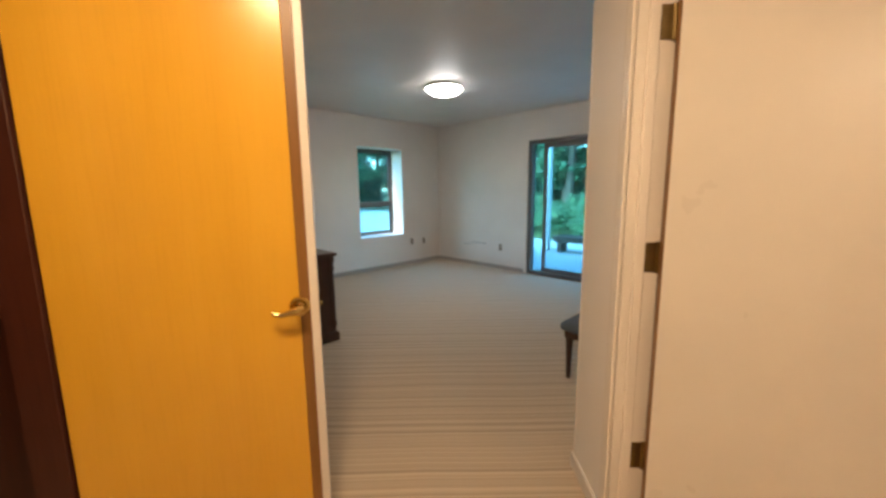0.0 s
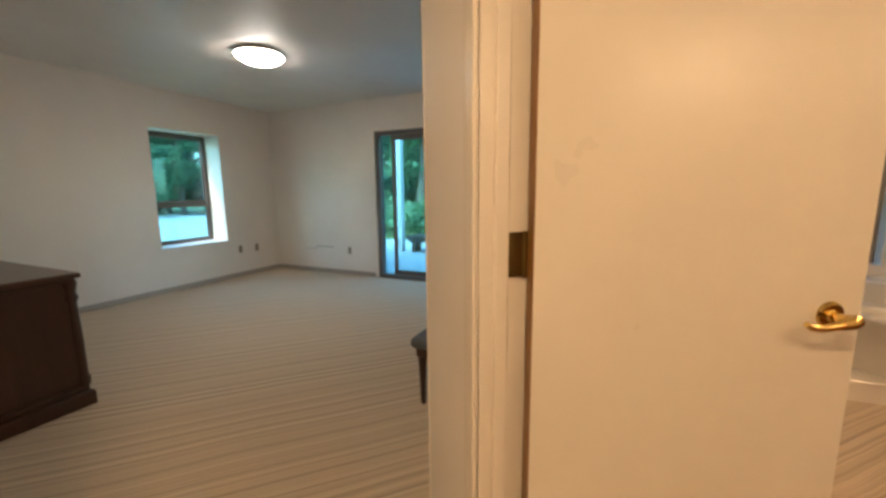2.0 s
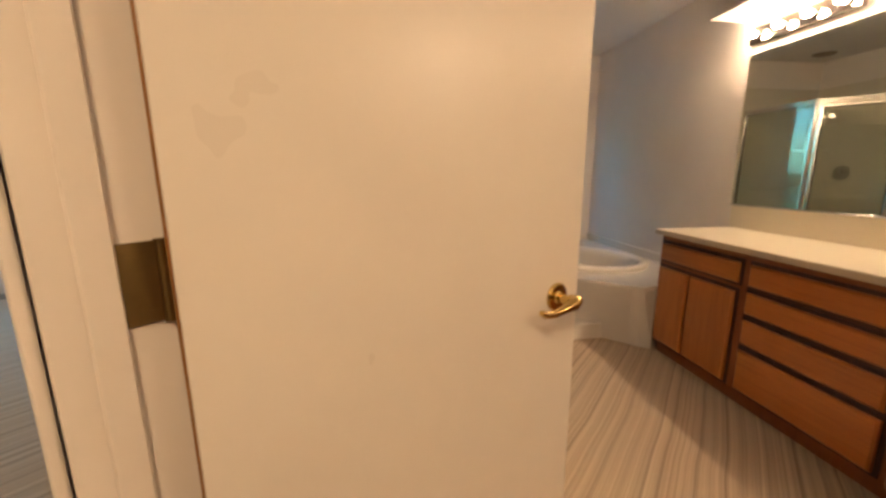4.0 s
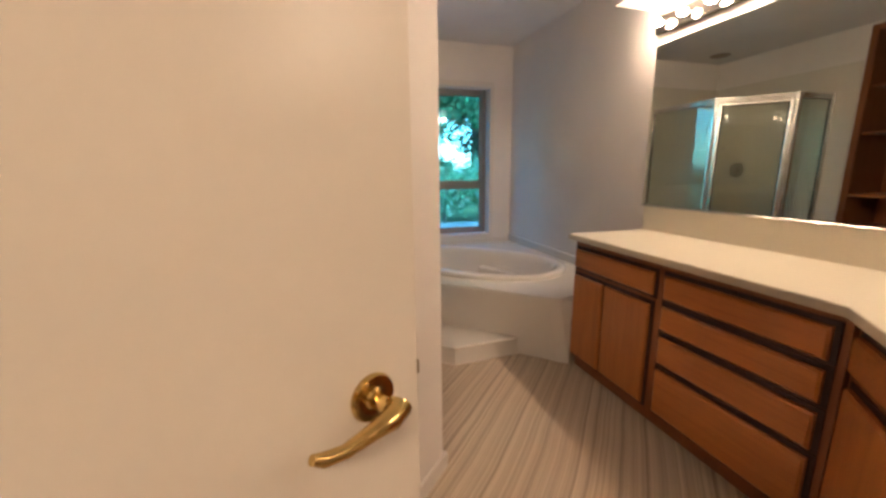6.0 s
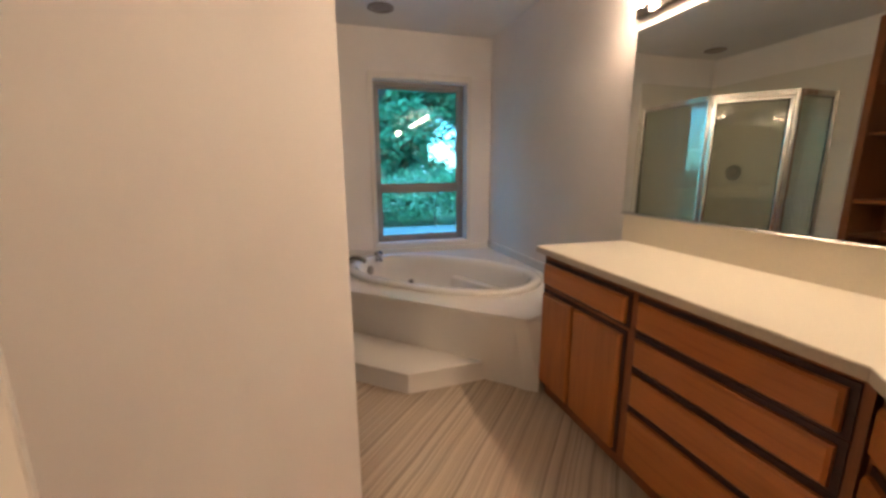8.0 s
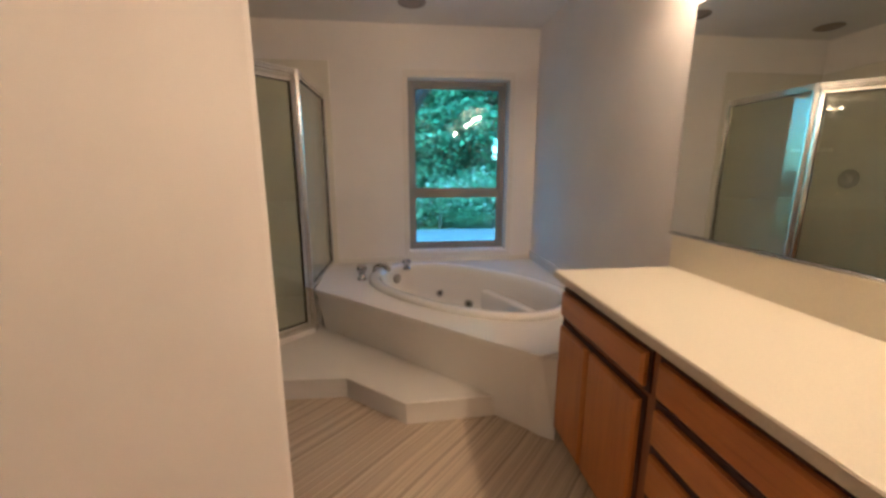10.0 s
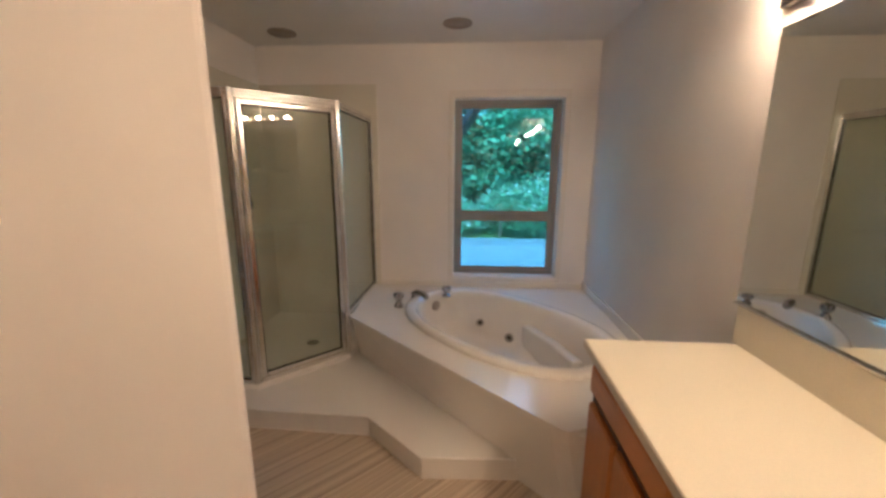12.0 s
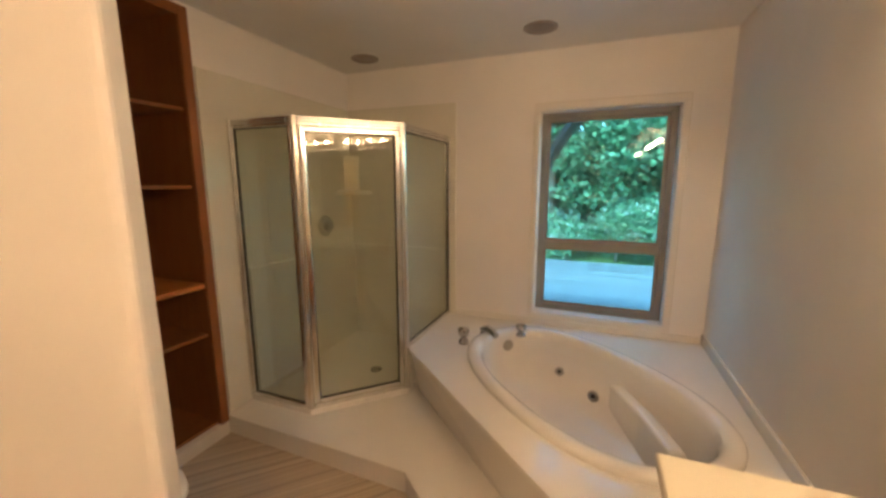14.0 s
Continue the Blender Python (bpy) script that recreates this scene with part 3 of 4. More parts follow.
def oval(k, a, bb, squash=2.3):
    t = 2 * math.pi * k
    c, s = math.cos(t), math.sin(t)
    x = a * math.copysign(abs(c) ** (2 / squash), c)
    y = bb * math.copysign(abs(s) ** (2 / squash), s)
    r = radians(trot)
    return Vector((tc.x + x * math.cos(r) - y * math.sin(r), tc.y + x * math.sin(r) + y * math.cos(r)))


deck_poly = [(0.572, BY), (0.592, 4.345), (1.790, 3.243), (1.815, 3.236), (1.893, 3.262), (1.893, 3.268), (BX, 3.268), (BX, BY)]


def on_poly(poly, c, way):
    """Where a ray from c meets the polygon."""
    best = None
    for i, p in enumerate(poly):
        q = poly[(i + 1) % len(poly)]
        ex, ey = q[0] - p[0], q[1] - p[1]
        det = way.x * -ey + way.y * ex
        if abs(det) < 1e-9:
            continue
        rx, ry = p[0] - c.x, p[1] - c.y
        t = (rx * -ey + ry * ex) / det
        u = (way.x * ry - way.y * rx) / det
        if t > 0 and -1e-6 <= u <= 1 + 1e-6 and (best is None or t > best):
            best = t
    return c + way * best


angs = sorted([math.atan2(p[1] - tc.y, p[0] - tc.x) for p in deck_poly] + [-math.pi + 2 * math.pi * i / 96 for i in range(96)])
r0 = radians(trot)
inner, outer = [], []
for a in angs:
    la = a - r0
    # the oval's radius along this way
    c, s = abs(math.cos(la)) / (ta - 0.02), abs(math.sin(la)) / (tb - 0.02)
    rad = (c ** 2.3 + s ** 2.3) ** (-1 / 2.3)
    way = Vector((math.cos(a), math.sin(a)))
    inner.append(tc + way * rad)
    outer.append(on_poly(deck_poly, tc, way))
n = len(angs)
vs = [(p.x, p.y, DZ) for p in inner] + [(p.x, p.y, DZ) for p in outer] + [(p.x, p.y, DZ - 0.022) for p in outer] + [(p.x, p.y, DZ - 0.022) for p in inner]
fs = []
for i in range(n):
    j = (i + 1) % n
    for k in range(4):
        l = (k + 1) % 4
        fs.append((k * n + i, k * n + j, l * n + j, l * n + i))


def skirt(line):
    """A panel that leans in towards its foot: pairs of (top, foot) plan points."""
    vs, fs = [], []
    for top_p, foot in line:
        vs += [(*top_p, DZ - 0.022), (*foot, 0.0), (foot[0] + 0.02, foot[1] + 0.03, 0.0), (top_p[0] + 0.02, top_p[1] + 0.03, DZ - 0.022)]
    for i in range(len(line) - 1):
        for k in range(4):
            fs.append((i * 4 + k, i * 4 + (k + 1) % 4, i * 4 + 4 + (k + 1) % 4, i * 4 + 4 + k))
    fs += [(3, 2, 1, 0), tuple(len(vs) - 4 + k for k in range(4))]
    return B().add(vs, fs)


surround = thing("tub_surround", (1.6, 4.2, 0), "white acrylic tub deck with panelled front in the corner", "tub deck")
part("deck_top", B().add(vs, fs), ACRYL, surround)
part("front_panel", skirt([((0.60, 4.355), (0.65, 4.42)), ((1.755, 3.292), (1.785, 3.345))]), ACRYL, surround)
part("side_panel", skirt([((1.755, 3.292), (1.785, 3.345)), ((1.812, 3.250), (1.832, 3.285)), ((1.893, 3.239), (1.893, 3.243))]), ACRYL, surround)
part("end_panel", B().box((0.58, 4.46, SZ), (0.60, BY, DZ - 0.022)), ACRYL, surround)
splash = structure("tub_backsplash", B().box((0.64, BY - 0.014, DZ), (BX - 0.014, BY, DZ + 0.045), 0.004).box((BX - 0.014, 3.29, DZ), (BX, BY, DZ + 0.075), 0.004), ACRYL, "low white acrylic upstand along the walls behind the tub", "backsplash")

tub = thing("bathtub", (tc.x, tc.y, 0.08), "white oval acrylic whirlpool bathtub set into the deck", "bathtub")
prof = [(1.0, DZ), (1.0, DZ + 0.020), (0.988, DZ + 0.032), (0.96, DZ + 0.038), (0.925, DZ + 0.036), (0.897, DZ + 0.022), (0.88, DZ - 0.02), (0.865, 0.34), (0.845, 0.24), (0.80, 0.16), (0.70, 0.11), (0.45, 0.09), (0.0, 0.088)]
vs, fs, N = [], [], 72
for k, z in prof:
    off = 1 - k
    for i in range(N):
        p = oval(i / N, max(0.001, ta * (1 - off) if k > 0.2 else 0.001), max(0.001, tb - off * ta if k > 0.5 else tb * k * 0.75))
        vs.append((p.x, p.y, z))
for j in range(len(prof) - 1):
    for i in range(N):
        a, c = j * N + i, j * N + (i + 1) % N
        fs.append((a, c, c + N, a + N))
part("basin", B().add(vs, fs, True), ACRYL, tub)
# moulded arm seat near the foot end
T = pose(tc.x, tc.y, 0, 0, 0, trot)
part("arm_ledge", B(T).prism([(-0.06, 0.335), (-0.02, 0.39), (0.25, 0.30), (0.52, 0.17), (0.48, 0.11), (0.22, 0.235)], 0.09, 0.325, 0.02), ACRYL, tub, "moulded ledge inside the tub")


def jet(at, face, r=0.03):
    m = look(at, face)
    b = B(m).lathe([(r, 0), (r, -0.006), (r * 0.8, -0.012), (r * 0.45, -0.010), (r * 0.42, -0.004)], 18)
    ob = part("jet", b, DULLCH, tub, "dull plated whirlpool jet")
    part("nozzle", B(m).lathe([(r * 0.42, -0.004), (r * 0.3, -0.014), (r * 0.05, -0.0145)], 14), GASKET, ob)
    return ob


for at, r in (((1.508, 4.800, 0.236), 0.030), ((1.727, 4.633, 0.190), 0.036), ((1.885, 4.470, 0.175), 0.028)):
    jet(at, (tc.x - 0.1, tc.y - 0.1, at[2] + 0.06), r)
part("overflow", B(look((1.152, 4.778, 0.378), (1.9, 4.0, 0.43))).lathe([(0.04, 0), (0.04, -0.006), (0.03, -0.012), (0.008, -0.014)], 20), DULLCH, tub, "round dull chrome overflow plate")

FCHROME = metal("faucet_chrome", (0.55, 0.53, 0.52), 0.16)
faucet = thing("tub_faucet", (1.04, 4.67, DZ), "chrome tub spout and two handles on the deck", "faucet")
part("spout", B().lathe([(0.030, DZ), (0.029, DZ + 0.012), (0.024, DZ + 0.03)], 18, pose(0.985, 4.745, 0)).tube([(0.985, 4.745, DZ + 0.015), (0.988, 4.738, DZ + 0.045), (1.015, 4.712, DZ + 0.066), (1.055, 4.675, DZ + 0.068), (1.095, 4.638, DZ + 0.052)], [0.028, 0.031, 0.032, 0.029, 0.024], 14, None, 0.8), FCHROME, faucet)
for x, y, tall in ((0.893, 4.560, 1.25), (1.232, 4.830, 0.95)):
    h = part("knob", B(pose(x, y, DZ)).lathe([(r, z * tall) for r, z in ((0.034, 0), (0.033, 0.014), (0.021, 0.026), (0.020, 0.040), (0.036, 0.052), (0.040, 0.068), (0.036, 0.084), (0.014, 0.092))], 20), FCHROME, faucet, "chrome tap handle")

# shower: surround panels, base, neo-angle enclosure
surr = thing("shower_surround", (-0.2, 4.6, 0.15), "off-white moulded shower wall panels", "shower wall")
part("wall_panel", B().box((PX1, 3.748, SZ), (PX1 + 0.012, BY - 0.012, 2.115), 0.004), SURR, surr)
part("wall_panel", B().box((PX1 + 0.012, BY - 0.012, SZ), (0.641, BY, 2.115), 0.004), SURR, surr)
part("corner_shelf", B().prism([(PX1 + 0.012, BY - 0.012), (PX1 + 0.012, BY - 0.22), (PX1 + 0.07, BY - 0.18), (PX1 + 0.18, BY - 0.07), (PX1 + 0.22, BY - 0.012)], 1.415, 1.45, 0.008), SURR, surr, "moulded corner soap shelf")
part("corner_column", B().prism([(PX1 + 0.012, BY - 0.012), (PX1 + 0.012, BY - 0.10), (PX1 + 0.10, BY - 0.012)], 1.45, 1.74, 0.004), SURR, surr)
part("lower_panel", B().box((PX1 + 0.012, 3.965, 0.158), (PX1 + 0.036, BY - 0.012, 0.985), 0.008, None, 2), SURR, surr, "thicker lower wall panel with a ledge")
part("lower_panel", B().box((PX1 + 0.036, BY - 0.036, 0.158), (0.54, BY - 0.012, 0.985), 0.008, None, 2), SURR, surr, "thicker lower wall panel with a ledge")
tray = solo("shower_tray", B().prism([(PX1 + 0.012, 3.915), (0.137, 3.915), (0.578, 4.352), (0.578, BY - 0.012), (PX1 + 0.012, BY - 0.012)], SZ, 0.158, 0.008), ACRYL, "white acrylic shower tray with raised threshold", "shower tray")
drain = solo("floor_drain", B(pose(0.24, 4.50, 0.158)).lathe([(0.045, 0), (0.045, 0.003), (0.036, 0.004), (0.03, 0.002)], 20), GASKET, "dark round shower drain in the tray", "drain")
DCHROME = metal("dull_chrome", (0.26, 0.25, 0.23), 0.3)
valve = thing("shower_valve", (PX1 + 0.012, 4.73, 1.173), "round chrome shower valve on the shower wall", "shower valve")
part("plate", B(pose(PX1 + 0.012, 4.73, 1.173, 0, 90, 0)).lathe([(0.085, 0), (0.085, 0.006), (0.07, 0.012), (0.04, 0.014)], 28), DCHROME, valve)
part("knob", B(pose(PX1 + 0.026, 4.73, 1.173, 0, 90, 0)).lathe([(0.04, 0), (0.042, 0.02), (0.036, 0.045), (0.01, 0.05)], 20), DCHROME, valve)

enc = thing("shower_enclosure", (0.1, 4.3, 0.158), "bright aluminium neo-angle shower enclosure with frosted glass", "shower enclosure")
ST = 1.866


def sheet(m, w, z0, z1, door=False):
    """A framed glass sheet along local x; y faces out at negative y."""
    r = 0.028
    b = B(m)
    b.box((0, -0.016, z0), (r * 0.7, 0.012, z1), 0.003).box((w - r * 0.7, -0.016, z0), (w, 0.012, z1), 0.003)
    b.box((r * 0.7, -0.016, z0), (w - r * 0.7, 0.012, z0 + r), 0.003)
    for i, d in enumerate((0.020, 0.026, 0.018)):
        b.box((r * 0.7, -d, z1 - 0.016 * (i + 1)), (w - r * 0.7, 0.012, z1 - 0.016 * i - 0.002), 0.002)
    fr = part("frame", b, ALU, enc)
    i = r * 0.7
    zb, zt2 = z0 + r, z1 - 0.05
    if door:
        b = B(m)
        i2 = i + 0.006
        b.box((i2, -0.024, zb + 0.006), (i2 + 0.028, 0.006, zt2 - 0.004), 0.004).box((w - i2 - 0.028, -0.024, zb + 0.006), (w - i2, 0.006, zt2 - 0.004), 0.004)
        b.box((i2 + 0.028, -0.02, zb + 0.006), (w - i2 - 0.028, 0.006, zb + 0.03), 0.003).box((i2 + 0.028, -0.02, zt2 - 0.03), (w - i2 - 0.028, 0.006, zt2 - 0.004), 0.003)
        dr = part("shower_door", b, ALU, enc, "bright aluminium framed glass door")
        i, zb, zt2, host = i2 + 0.028, zb + 0.03, zt2 - 0.03, dr
    else:
        host = fr
    gk = 0.006
    b = B(m)
    b.box((i, -0.009, zb), (i + gk, 0.003, zt2)).box((w - i - gk, -0.009, zb), (w - i, 0.003, zt2)).box((i + gk, -0.009, zb), (w - i - gk, 0.003, zb + gk)).box((i + gk, -0.009, zt2 - gk), (w - i - gk, 0.003, zt2))
    part("gasket", b, GASKET, host, "dark rubber glazing bead")
    g = part("pane", B(m).box((i + gk, -0.005, zb + gk), (w - i - gk, -0.001, zt2 - gk)), SHGLASS, host, "greenish frosted glass")
    g.visible_shadow = False
    return fr


c0, c1, c2, c3 = Vector((PX1 + 0.03, 3.928)), Vector((0.132, 3.928)), Vector((0.562, 4.362)), Vector((0.575, BY - 0.012))
sheet(pose(c0.x, c0.y, 0), (c1 - c0).length - 0.012, 0.158, ST)
dd = c2 - c1
sheet(pose(c1.x, c1.y, 0, 0, 0, math.degrees(math.atan2(dd.y, dd.x))), dd.length, 0.158, ST, True)
dd = c3 - c2
sheet(pose(c2.x, c2.y, 0, 0, 0, math.degrees(math.atan2(dd.y, dd.x))), dd.length, DZ, ST)
for c, z in ((c1, 0.158), (c2, 0.158)):
    part("post", B(pose(c.x, c.y, 0)).lathe([(0.021, z), (0.021, ST)], 16), ALU, enc, "rounded bright aluminium post")
part("wall_channel", B().box((PX1 + 0.012, 3.905, 0.158), (PX1 + 0.032, 3.95, ST), 0.004), ALU, enc)
part("wall_channel", B().box((0.553, BY - 0.035, DZ), (0.598, BY - 0.012, ST), 0.004), ALU, enc)

# linen closet
lin = thing("linen_closet", (-0.55, 3.46, 0.085), "brown wooden built-in linen closet with open shelves", "shelf")
part("back", B().box((-0.83, 3.23, 0.085), (-0.815, 3.705, 2.37)), SHELFW, lin)
for y in (3.23, 3.687):
    part("side", B().box((-0.815, y, 0.085), (PX1 - 0.002, y + 0.018, 2.37)), SHELFW, lin)
for z in (0.085, 0.64, 1.48, 1.88, 2.352):
    part("shelf", B().box((-0.815, 3.248, z), (PX1 - 0.02, 3.687, z + 0.018), 0.002), SHELFW, lin)
# Lighter wood than the other shelves paints in window light on its top.
part("shelf", B().box((-0.815, 3.248, 0.925), (PX1 - 0.004, 3.687, 0.955), 0.003), OAK, lin, "thick middle shelf, lighter oak for window light on its top")
b = B()
b.box((PX1, 3.18, 0.085), (PX1 + 0.014, 3.235, 2.39), 0.003).box((PX1, 3.685, 0.085), (PX1 + 0.014, 3.738, 2.39), 0.003).box((PX1, 3.235, 2.34), (PX1 + 0.014, 3.685, 2.39), 0.003)
part("face_frame", b, OAKD, lin, "oak face frame round the shelves")
base5 = structure("baseboard_closet", B().box((PX1, 2.60, 0), (PX1 + 0.012, 3.73, 0.082), 0.003), TRIM, "cream painted baseboard below the linen closet", "baseboard")

# toilet behind the short wall
toi = thing("toilet", (0.10, 2.94, 0), "white ceramic toilet with closed seat beside the linen closet", "toilet")
CER = plain("white_ceramic", (0.82, 0.80, 0.77), 0.1, 4, 0.97, 0.01)
part("tank", B().box((PX1 + 0.015, 2.73, 0.38), (PX1 + 0.20, 3.15, 0.74), 0.02, None, 2), CER, toi)
part("tank_lid", B().box((PX1 + 0.013, 2.72, 0.74), (PX1 + 0.21, 3.155, 0.775), 0.01, None, 2), CER, toi)
part("bowl", B(pose(0.12, 2.94, 0)).lathe([(0.11, 0), (0.12, 0.03), (0.10, 0.15), (0.14, 0.27), (0.165, 0.34), (0.17, 0.365)], 32, None, 1.35, 1.0), CER, toi)
part("seat", B(pose(0.12, 2.94, 0)).lathe([(0.176, 0.365), (0.18, 0.375), (0.178, 0.388), (0.17, 0.394), (0.02, 0.398)], 36, None, 1.38, 1.0), CER, toi)

# vanity
VZ = 0.832


def front(name, host, y0, y1, z0, z1, mat, m=None):
    """A slab front with routed finger-pull edges, on the face at x = 1.895 facing -x."""
    bm = bmesh.new()
    bmesh.ops.create_cube(bm, size=1)
    lo, hi = (1.877, y0, z0), (1.894, y1, z1)
    for v in bm.verts:
        v.co = Vector([(p + q) / 2 + c * (q - p) for p, q, c in zip(lo, hi, v.co)])
    out = [f for f in bm.faces if f.normal.x < -0.5]
    bmesh.ops.inset_region(bm, faces=out, thickness=0.012, depth=0)
    for f in out:
        for v in f.verts:
            v.co.x -= 0.008
    ob = part(name, B(m).from_bm(bm), mat, host)
    return ob


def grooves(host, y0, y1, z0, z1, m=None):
    """The recess round a front, its brown stain and groove shadow in one dark colour."""
    part("groove", B(m).box((1.889, y0 - 0.017, z0 - 0.014), (1.8935, y1 + 0.013, z1 + 0.018)), GROOVE, host, "finger groove, stain and shadow in one dark colour")


def carcass(name, label, y0, y1, x1=BX):
    c = thing(name, (2.15, (y0 + y1) / 2, 0), label, "cabinet", "vanity cabinets")
    part("body", B().box((1.895, y0, 0.075), (x1, y1, VZ - 0.03)), OAKD, c)
    part("toe_kick", B().box((1.93, y0, 0), (x1, y1, 0.075)), OAKD, c)
    return c


cab = carcass("vanity_cabinet", "honey oak vanity unit with a false drawer above two doors", 2.620, 3.235)
for y0, y1, z0, z1, nm in ((2.652, 3.212, 0.640, 0.745, "drawer_front"), (2.975, 3.212, 0.10, 0.592, "door"), (2.662, 2.955, 0.10, 0.592, "door")):
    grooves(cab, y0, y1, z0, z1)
    front(nm, cab, y0, y1, z0, z1, OAK if nm == "drawer_front" else OAKV)
cab2 = carcass("vanity_drawer_unit", "honey oak vanity unit with four wide drawers", 1.975, 2.620)
for z0, z1 in ((0.640, 0.745), (0.500, 0.605), (0.342, 0.465), (0.10, 0.308)):
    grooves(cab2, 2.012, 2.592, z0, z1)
    front("drawer_front", cab2, 2.012, 2.592, z0, z1, OAK)
# angled sink unit, turned out into the room
cab3 = thing("vanity_sink_unit", (2.0, 1.4, 0), "honey oak angled corner vanity unit under the counter", "cabinet", "vanity cabinets")
part("body", B().prism([(1.897, 1.963), (1.645, 1.711), (1.645, 0.95), (BX, 0.95), (BX, 1.963)], 0.075, VZ - 0.03), OAKD, cab3)
part("toe_kick", B().prism([(1.93, 1.945), (1.69, 1.705), (1.69, 0.95), (BX, 0.95), (BX, 1.945)], 0, 0.075), OAKD, cab3)
MD = pose(1.897, 1.963, 0, 0, 0, -45) @ pose(-1.895, -1.963, 0)
for z0, z1, nm in ((0.640, 0.745, "drawer_front"), (0.10, 0.592, "door")):
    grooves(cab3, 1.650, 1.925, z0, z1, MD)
    front(nm, cab3, 1.650, 1.925, z0, z1, OAK if nm == "drawer_front" else OAKV, MD)
for y0, y1 in ((1.34, 1.66), (0.98, 1.30)):
    M2 = pose(-0.25, 0, 0)
    grooves(cab3, y0, y1, 0.10, 0.758, M2)
    front("door", cab3, y0, y1, 0.10, 0.758, OAKV, M2)
top = thing("countertop", (2.1, 2.1, VZ - 0.03), "long cream laminate vanity countertop with a square edge", "countertop")
part("slab", B().prism([(BX, 3.241), (1.846, 3.241), (1.822, 1.962), (1.604, 1.744), (1.604, 0.934), (BX, 0.934)], VZ - 0.03, VZ, 0.002), COUNTER, top)
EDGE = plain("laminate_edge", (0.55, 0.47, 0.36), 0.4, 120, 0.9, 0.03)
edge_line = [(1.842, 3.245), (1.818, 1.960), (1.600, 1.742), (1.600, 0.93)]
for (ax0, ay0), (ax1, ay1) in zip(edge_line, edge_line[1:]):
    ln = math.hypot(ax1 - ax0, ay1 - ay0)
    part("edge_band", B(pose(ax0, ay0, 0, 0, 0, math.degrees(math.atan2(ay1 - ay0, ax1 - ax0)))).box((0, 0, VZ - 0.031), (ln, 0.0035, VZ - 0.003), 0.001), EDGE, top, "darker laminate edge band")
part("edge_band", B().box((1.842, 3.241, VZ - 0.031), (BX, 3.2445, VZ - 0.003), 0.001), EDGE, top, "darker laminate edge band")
bsp = thing("counter_backsplash", (BX, 2.1, VZ), "cream laminate backsplash with a thin metal cap under the mirror", "backsplash")
part("panel", B().box((BX - 0.016, 0.94, VZ), (BX, 3.258, 0.974), 0.002), COUNTER, bsp)
part("cap", B().box((BX - 0.018, 0.94, 0.974), (BX, 3.284, 0.982), 0.002), ALU, bsp, "thin bright metal mirror channel")
mir = solo("wall_mirror", B().box((BX - 0.006, 0.4, 0.983), (BX, 3.284, 1.892), 0.002), MIRROR, "wide frameless wall mirror above the vanity", "mirror")


# light bars: chrome strip with globe bulbs
def light_bar(y0, bulbs):
    at = (BX, y0 - 0.155 * (bulbs - 1) / 2, 1.955)
    f = thing("vanity_light", at, "chrome strip light with clear globe bulbs above the mirror", "wall lamp", "vanity lights")
    part("strip", B().box((BX - 0.03, y0 - 0.155 * (bulbs - 1) - 0.06, 1.940), (BX, y0 + 0.058, 2.035), 0.006, None, 2), metal("smoked_chrome", (0.34, 0.31, 0.28), 0.16), f)
    for i in range(bulbs):
        y = y0 - 0.155 * i
        s = part("socket", B(pose(BX - 0.03, y, 1.988, 0, -90, 0)).lathe([(0.022, 0), (0.02, 0.012), (0.016, 0.022)], 16), CHROME, f)
        part("bulb", B(pose(BX - 0.05, y, 1.988, 0, -90, 0)).lathe([(0.010, 0.0)] + [(0.021 * math.sin(t), 0.029 - 0.021 * math.cos(t)) for t in [0.45 + i2 * (math.pi - 0.46) / 10 for i2 in range(11)]], 20), BULBM, s, "glowing globe bulb")


light_bar(3.222, 4)
light_bar(2.48, 4)
light_bar(0.95, 4)


def can_light(x, y):
    c = thing("recessed_light", (x, y, BATH_C - 0.012), "switched-off recessed ceiling light with brownish trim", "ceiling light", "recessed lights")
    part("trim_ring", B(pose(x, y, BATH_C)).lathe([(0.10, 0), (0.10, -0.006), (0.085, -0.012), (0.07, -0.006), (0.07, -0.001)], 32), CANM, c)
    part("baffle", B(pose(x, y, BATH_C)).lathe([(0.07, -0.002), (0.05, -0.004), (0.002, -0.005)], 24), CANM, c)


can_light(1.305, 4.71)
can_light(0.03, 4.82)

# ---- bedroom things ----
lx, ly = -2.865, 3.255


def dome_light(lx, ly, mat, deep=1.0):
    dome = thing("ceiling_light", (lx, ly, BED_C - 0.1), "round glowing flush ceiling light with metal rim", "ceiling light", "flush ceiling lights")
    part("rim", B(pose(lx, ly, BED_C)).lathe([(0.206, 0), (0.214, -0.012), (0.214, -0.026), (0.204, -0.032), (0.197, -0.02), (0.197, -0.001)], 48), ALU, dome, "thin metal rim")
    part("shade", B(pose(lx, ly, BED_C)).lathe([(r, -0.028 + (z + 0.028) * deep) for r, z in ((0.196, -0.028), (0.184, -0.050), (0.150, -0.074), (0.096, -0.090), (0.038, -0.098), (0.003, -0.099))], 48), mat, dome, "glowing frosted dome")


dome_light(lx, ly, DOMEM)
dome_light(0.0, 0.08, HALLM, 0.25)

